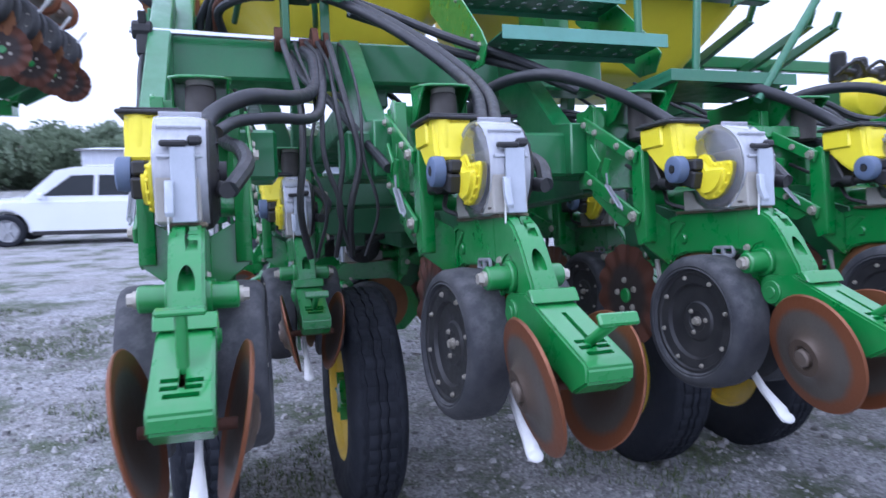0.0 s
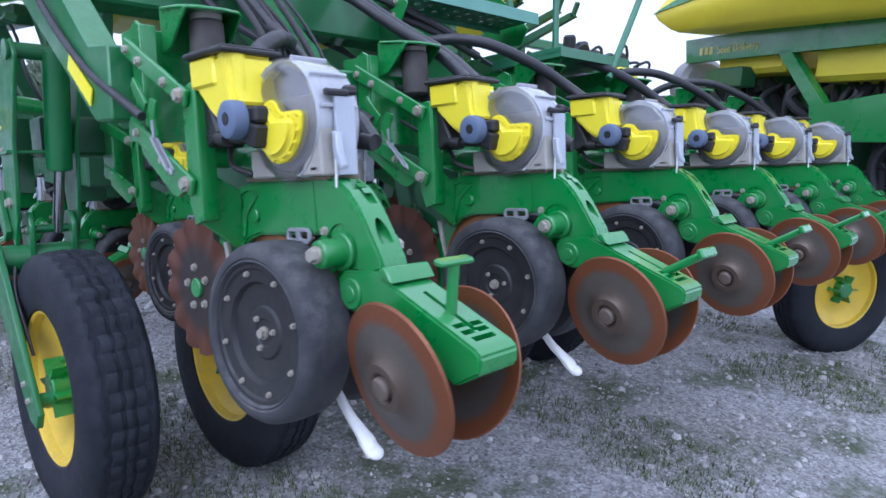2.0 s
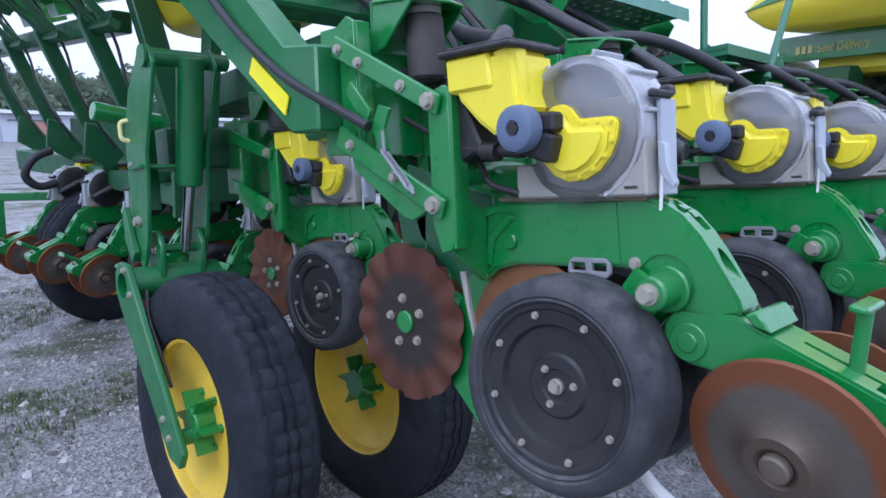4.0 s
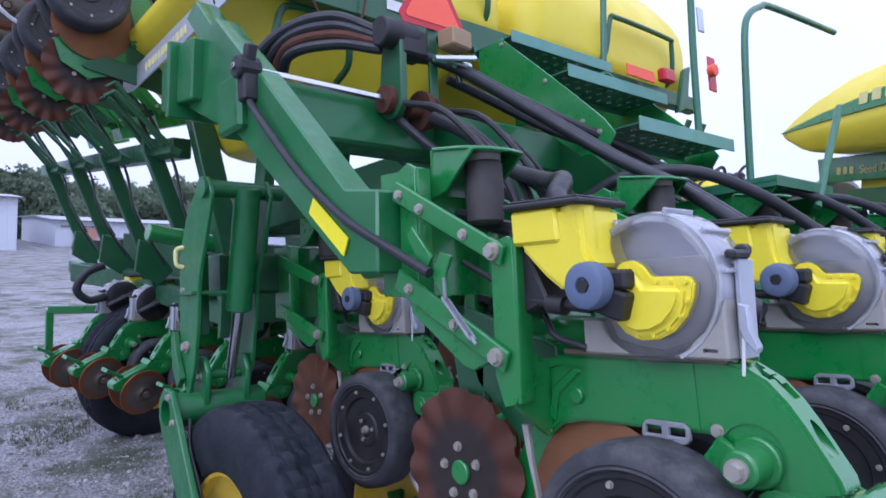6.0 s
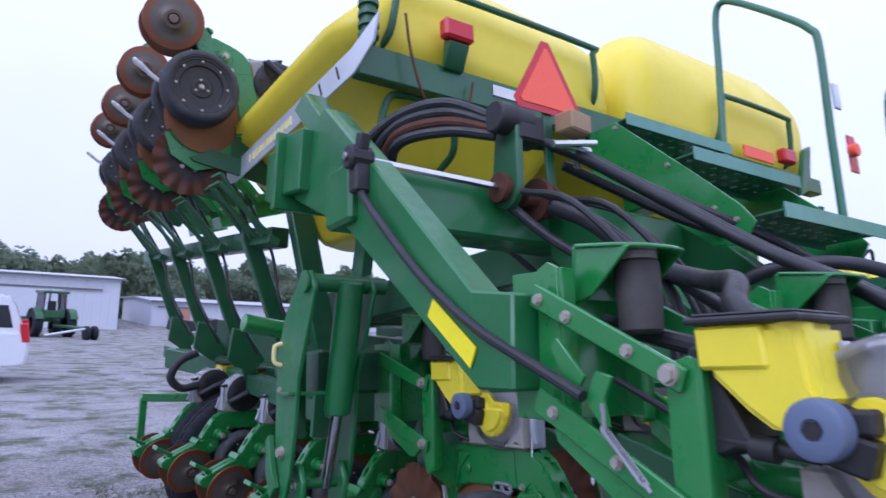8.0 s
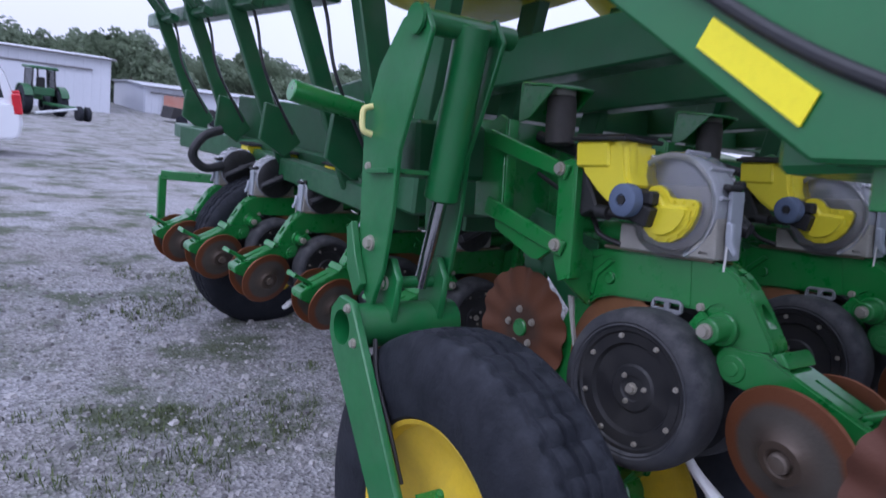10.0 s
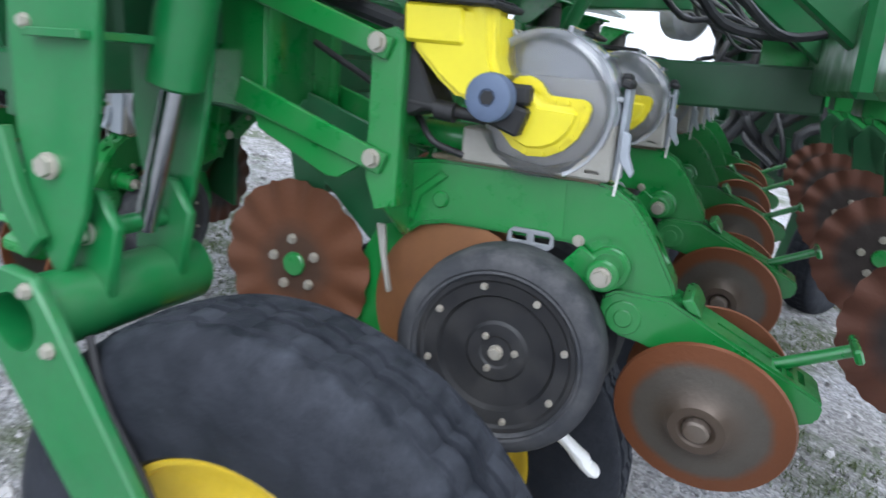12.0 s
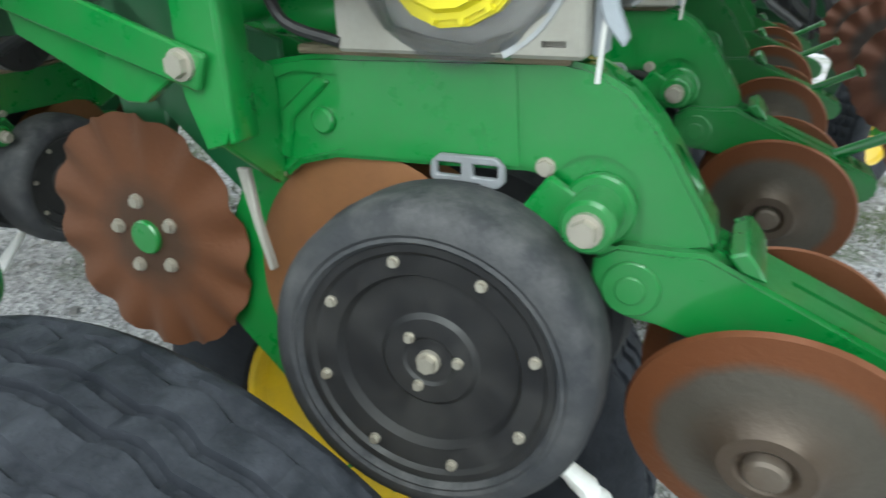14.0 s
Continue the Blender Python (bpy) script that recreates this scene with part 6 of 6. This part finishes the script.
def shed(m, label, long, deep, tall, door, material=None):
    root = thing("metal_shed", label, "shed", m=m)
    # ribbed cladding: one ribbed sheet a wall
    n = int(long / 0.6)
    front = []
    for k in range(n + 1):
        x = -long / 2 + long * k / n
        front += [(x - 0.05, 0.0), (x - 0.03, -0.025), (x + 0.03, -0.025), (x + 0.05, 0.0)]
    out = front + [(long / 2 + 0.05, 0.3), (-long / 2 - 0.05, 0.3)]
    part("front_wall", prism(out, 0, tall, None, 0.0, axis="z"), SHED_W, root)
    part("back_wall", box((0, deep, tall / 2), (long, 0.3, tall), None), SHED_W, root)
    for s in (-1, 1):
        part("end_wall", prism([(0.3, 0), (deep - 0.15, 0), (deep - 0.15, tall), (deep / 2, tall + deep * 0.012), (0.3, tall)], s * long / 2 - 0.1, s * long / 2 + 0.1, None), SHED_W, root)
    part("roof", prism([(-0.4, tall - 0.02), (deep / 2, tall + deep * 0.015), (deep + 0.4, tall - 0.02), (deep + 0.4, tall + 0.1), (deep / 2, tall + deep * 0.015 + 0.14), (-0.4, tall + 0.1)], -long / 2 - 0.4, long / 2 + 0.4, None), ROOF, root)
    part("gutter", box((0, -0.46, tall + 0.03), (long + 0.8, 0.1, 0.14), None, None, 0.02), SHED_TRIM, root, "dull grey gutter")
    part("door_track", box((door[0], -0.14, door[2] + 0.1), (door[1] * 2.1, 0.1, 0.14), None), SHED_TRIM, root)
    dr = part("sliding_door", box((door[0], -0.1, door[2] / 2), (door[1], 0.08, door[2]), None, None, 0.01), material or SHED_W, root)
    for k in (-0.5, 0.5):
        part("door_frame", box((door[0] + k * door[1], -0.13, door[2] / 2), (0.1, 0.06, door[2]), None), ROOF, dr)
    return root


GZ = -1.75
shed(pose(-1.9, 62, GZ, 0, 0, -2), "long white metal shed with a wide sliding door", 18.8, 16, 4.3, (2.9, 5.0, 3.3))
shed(pose(29.6, 70, GZ - 0.2, 0, 0, 2), "low white metal shed with a faded red door", 36, 14, 2.8, (-15.5, 2.0, 2.2), SHED_R)


def scrap_trailer(m):
    root = thing("trailer", "dark low trailer loaded with machinery", "trailer", m=m)
    part("bed", prism([(-2.4, 0.5), (2.2, 0.5), (2.4, 1.1), (1.0, 1.5), (-0.5, 1.2), (-2.2, 1.4)], -1.0, 1.0, None, 0.05, axis="y"), BLACK, root)
    for x in (-1.5, 1.2):
        w = part("wheel", lathe([(-0.15, 0.0), (-0.15, 0.4), (0.15, 0.4), (0.15, 0.0)], (0, 0, 0), 24), TYRE, root)
        w.matrix_basis = pose(x, -1.0, 0.4, 0, 0, 90)


scrap_trailer(pose(13.2, 58, GZ + 0.05, 0, 0, 10))


def leaf_mat(name, c1, c2):
    """Leaf colour in two tones; part of the light passes through the blade."""
    m = mat(name, c1, 0.7, 0, c2, 0.25, 0.9, 0, 20, 0, fine=0.3, spec=0.2)
    nt = m.node_tree
    b = nt.nodes["Principled BSDF"]
    tl = nt.nodes.new("ShaderNodeBsdfTranslucent")
    nt.links.new(b.inputs["Base Color"].links[0].from_socket, tl.inputs["Color"])
    add = nt.nodes.new("ShaderNodeAddShader")
    nt.links.new(b.outputs[0], add.inputs[0])
    nt.links.new(tl.outputs[0], add.inputs[1])
    nt.links.new(add.outputs[0], nt.nodes["Material Output"].inputs["Surface"])
    return m


LEAF = leaf_mat("tree_leaves", (0.12, 0.15, 0.1), (0.09, 0.118, 0.078))
BARK = mat("bark", (0.09, 0.07, 0.055), 0.9, 0, (0.05, 0.04, 0.035), 6, 0.7)


def tree(seed, high, wide):
    """Tapered trunk with limbs and a crown of many small leaf clumps."""
    rng = random.Random(seed)
    root = thing("tree", "leafy green broadleaf tree on the wooded rise", "tree", "trees behind the sheds")
    b = tube([(0, 0, 0), (0.1, 0, high * 0.3), (-0.05, 0.1, high * 0.6)], 0.22, None, 8, 3)
    for k in range(5):
        a = rng.uniform(0, 6.28)
        z = high * rng.uniform(0.25, 0.5)
        b = tube([(0, 0, z), (math.cos(a) * wide * 0.25, math.sin(a) * wide * 0.25, z + high * 0.15), (math.cos(a) * wide * 0.42, math.sin(a) * wide * 0.42, z + high * 0.25)], 0.08, b, 6, 3)
    part("trunk", b, BARK, root)
    verts, faces = [], []
    for k in range(2100):
        while True:
            p = Vector((rng.uniform(-1, 1), rng.uniform(-1, 1), rng.uniform(-1, 1)))
            if 0.25 < p.length < 1:
                break
        p = p * (0.75 + 0.35 * noise.noise(p * 2.3 + Vector((seed, 0, 0))))
        c = Vector((p.x * wide * 0.55, p.y * wide * 0.55, high * 0.58 + p.z * high * 0.44))
        r = rng.uniform(0.14, 0.32)
        for q in range(3):
            u = Vector((rng.gauss(0, 1), rng.gauss(0, 1), rng.gauss(0, 1))).normalized() * r
            v = u.orthogonal().normalized() * r * 0.7
            d = Vector((rng.uniform(-r, r), rng.uniform(-r, r), rng.uniform(-r, r))) * 0.6
            n = len(verts)
            verts += [c + d + u, c + d + v, c + d - u * 0.8, c + d - v]
            faces.append((n, n + 1, n + 2, n + 3))
    me = bpy.data.meshes.new("crown")
    me.from_pydata(verts, [], faces)
    me.materials.append(LEAF)
    cr = new("crown", me)
    cr.parent = root
    return root


rng = random.Random(5)
kinds = [tree(11, 9.5, 8.5), tree(23, 8.0, 8.0), tree(37, 10.5, 8.0)]
spots = []
for row, (y, z) in enumerate(((88, -1.5), (97, -0.8), (108, 0.0))):
    for k in range(38):
        spots.append((-78 + 4.4 * k + rng.uniform(-1.6, 1.6) + row * 2.3, y + rng.uniform(-3, 3), z))
for i, (x, y, z) in enumerate(spots):
    m = pose(x, y, z - 2.2 + rng.uniform(-0.6, 0.3), 0, 0, rng.uniform(0, 360)) @ Matrix.Scale(rng.uniform(0.9, 1.1), 4)
    if i < 3:
        kinds[i].matrix_basis = m
    else:
        t = copy_thing(kinds[i % 3], m)
        t.scale = (m.to_scale())
# wooded rise behind
b = bmesh.new()
ridge = [[b.verts.new((-140 + 8 * i, 92 + 14 * j, -2.5 + (2.2, 4.2, 6.0, 7.0)[j] * (0.85 + 0.2 * noise.noise(Vector((i * 0.4, j, 3)))))) for i in range(40)] for j in range(4)]
for r0, r1 in zip(ridge, ridge[1:]):
    for i in range(39):
        b.faces.new((r0[i], r0[i + 1], r1[i + 1], r1[i]))
hill = part("hillside", b, LEAF, None, "dark wooded hillside behind the sheds", 80, "structure")
hill["category"] = "hillside"


# ---------------------------------------------------------------- loose stones and weeds
def scatter(name, label, count, make, region, seed, material, kind="stuff"):
    rng = random.Random(seed)
    verts, faces = [], []
    for k in range(count):
        x0, x1, y0, y1 = region
        x, y = rng.uniform(x0, x1), rng.uniform(y0, y1)
        make(rng, x, y, ground_z(x, y), verts, faces)
    me = bpy.data.meshes.new(name)
    me.from_pydata(verts, [], faces)
    me.materials.append(material)
    ob = new(name, me)
    tagged(ob, label, name.replace("_", " "), kind=kind)
    return ob


def stone(rng, x, y, z, verts, faces):
    r = 0.006 * rng.paretovariate(2.4)
    r = min(r, 0.03)
    n = len(verts)
    h = r * rng.uniform(0.45, 0.8)
    a0 = rng.uniform(0, 6.28)
    for k in range(5):
        a = a0 + 1.2566 * k
        q = r * rng.uniform(0.75, 1.2)
        verts.append((x + q * math.cos(a), y + q * math.sin(a), z - 0.002))
    for k in range(5):
        a = a0 + 1.2566 * k + 0.3
        q = r * rng.uniform(0.4, 0.8)
        verts.append((x + q * math.cos(a), y + q * math.sin(a), z + h * rng.uniform(0.7, 1.1)))
    for k in range(5):
        faces.append((n + k, n + (k + 1) % 5, n + 5 + (k + 1) % 5, n + 5 + k))
    faces.append(tuple(n + 5 + k for k in range(5)))


def island_stone(name, lo, hi):
    m = mat(name, lo, 0.85, 0, hi, 30, 0.5, 0.2, 200, 0, spec=0.3)
    nt = m.node_tree
    b_ = nt.nodes["Principled BSDF"]
    src = b_.inputs["Base Color"].links[0].from_socket
    geo = nt.nodes.new("ShaderNodeNewGeometry")
    mr = nt.nodes.new("ShaderNodeMapRange")
    mr.inputs["To Min"].default_value, mr.inputs["To Max"].default_value = 0.45, 1.5
    mx = nt.nodes.new("ShaderNodeMix")
    mx.data_type, mx.blend_type = "RGBA", "MULTIPLY"
    mx.inputs[0].default_value = 1.0
    nt.links.new(geo.outputs["Random Per Island"], mr.inputs["Value"])
    nt.links.new(src, mx.inputs[6])
    nt.links.new(mr.outputs["Result"], mx.inputs[7])
    nt.links.new(mx.outputs[2], b_.inputs["Base Color"])
    return m


STONE = island_stone("loose_stone", (0.34, 0.33, 0.33), (0.28, 0.27, 0.26))
scatter("gravel_stones", "loose grey gravel stones over the yard", 26000, stone, (-2.5, 5.5, 1.2, 8.0), 3, STONE)


def blade(rng, x, y, z, verts, faces):
    if noise.noise(Vector((x * 1.1, y * 1.1, 5.0))) + 0.35 * noise.noise(Vector((x * 4, y * 4, 2.0))) < 0.22:
        return
    for q in range(3):
        a, h = rng.uniform(0, 6.28), rng.uniform(0.012, 0.05)
        dx, dy = math.cos(a), math.sin(a)
        ox, oy = rng.uniform(-0.02, 0.02), rng.uniform(-0.02, 0.02)
        n = len(verts)
        w = 0.003
        verts += [(x + ox - dy * w, y + oy + dx * w, z), (x + ox + dy * w, y + oy - dx * w, z), (x + ox + dx * h * 0.6, y + oy + dy * h * 0.6, z + h)]
        faces.append((n, n + 1, n + 2))


GRASS = island_stone("low_weeds", (0.085, 0.12, 0.045), (0.13, 0.13, 0.06))
scatter("low_weeds", "sparse low weeds and moss in the gravel", 42000, blade, (-2.5, 5.5, 1.2, 8.5), 9, GRASS)
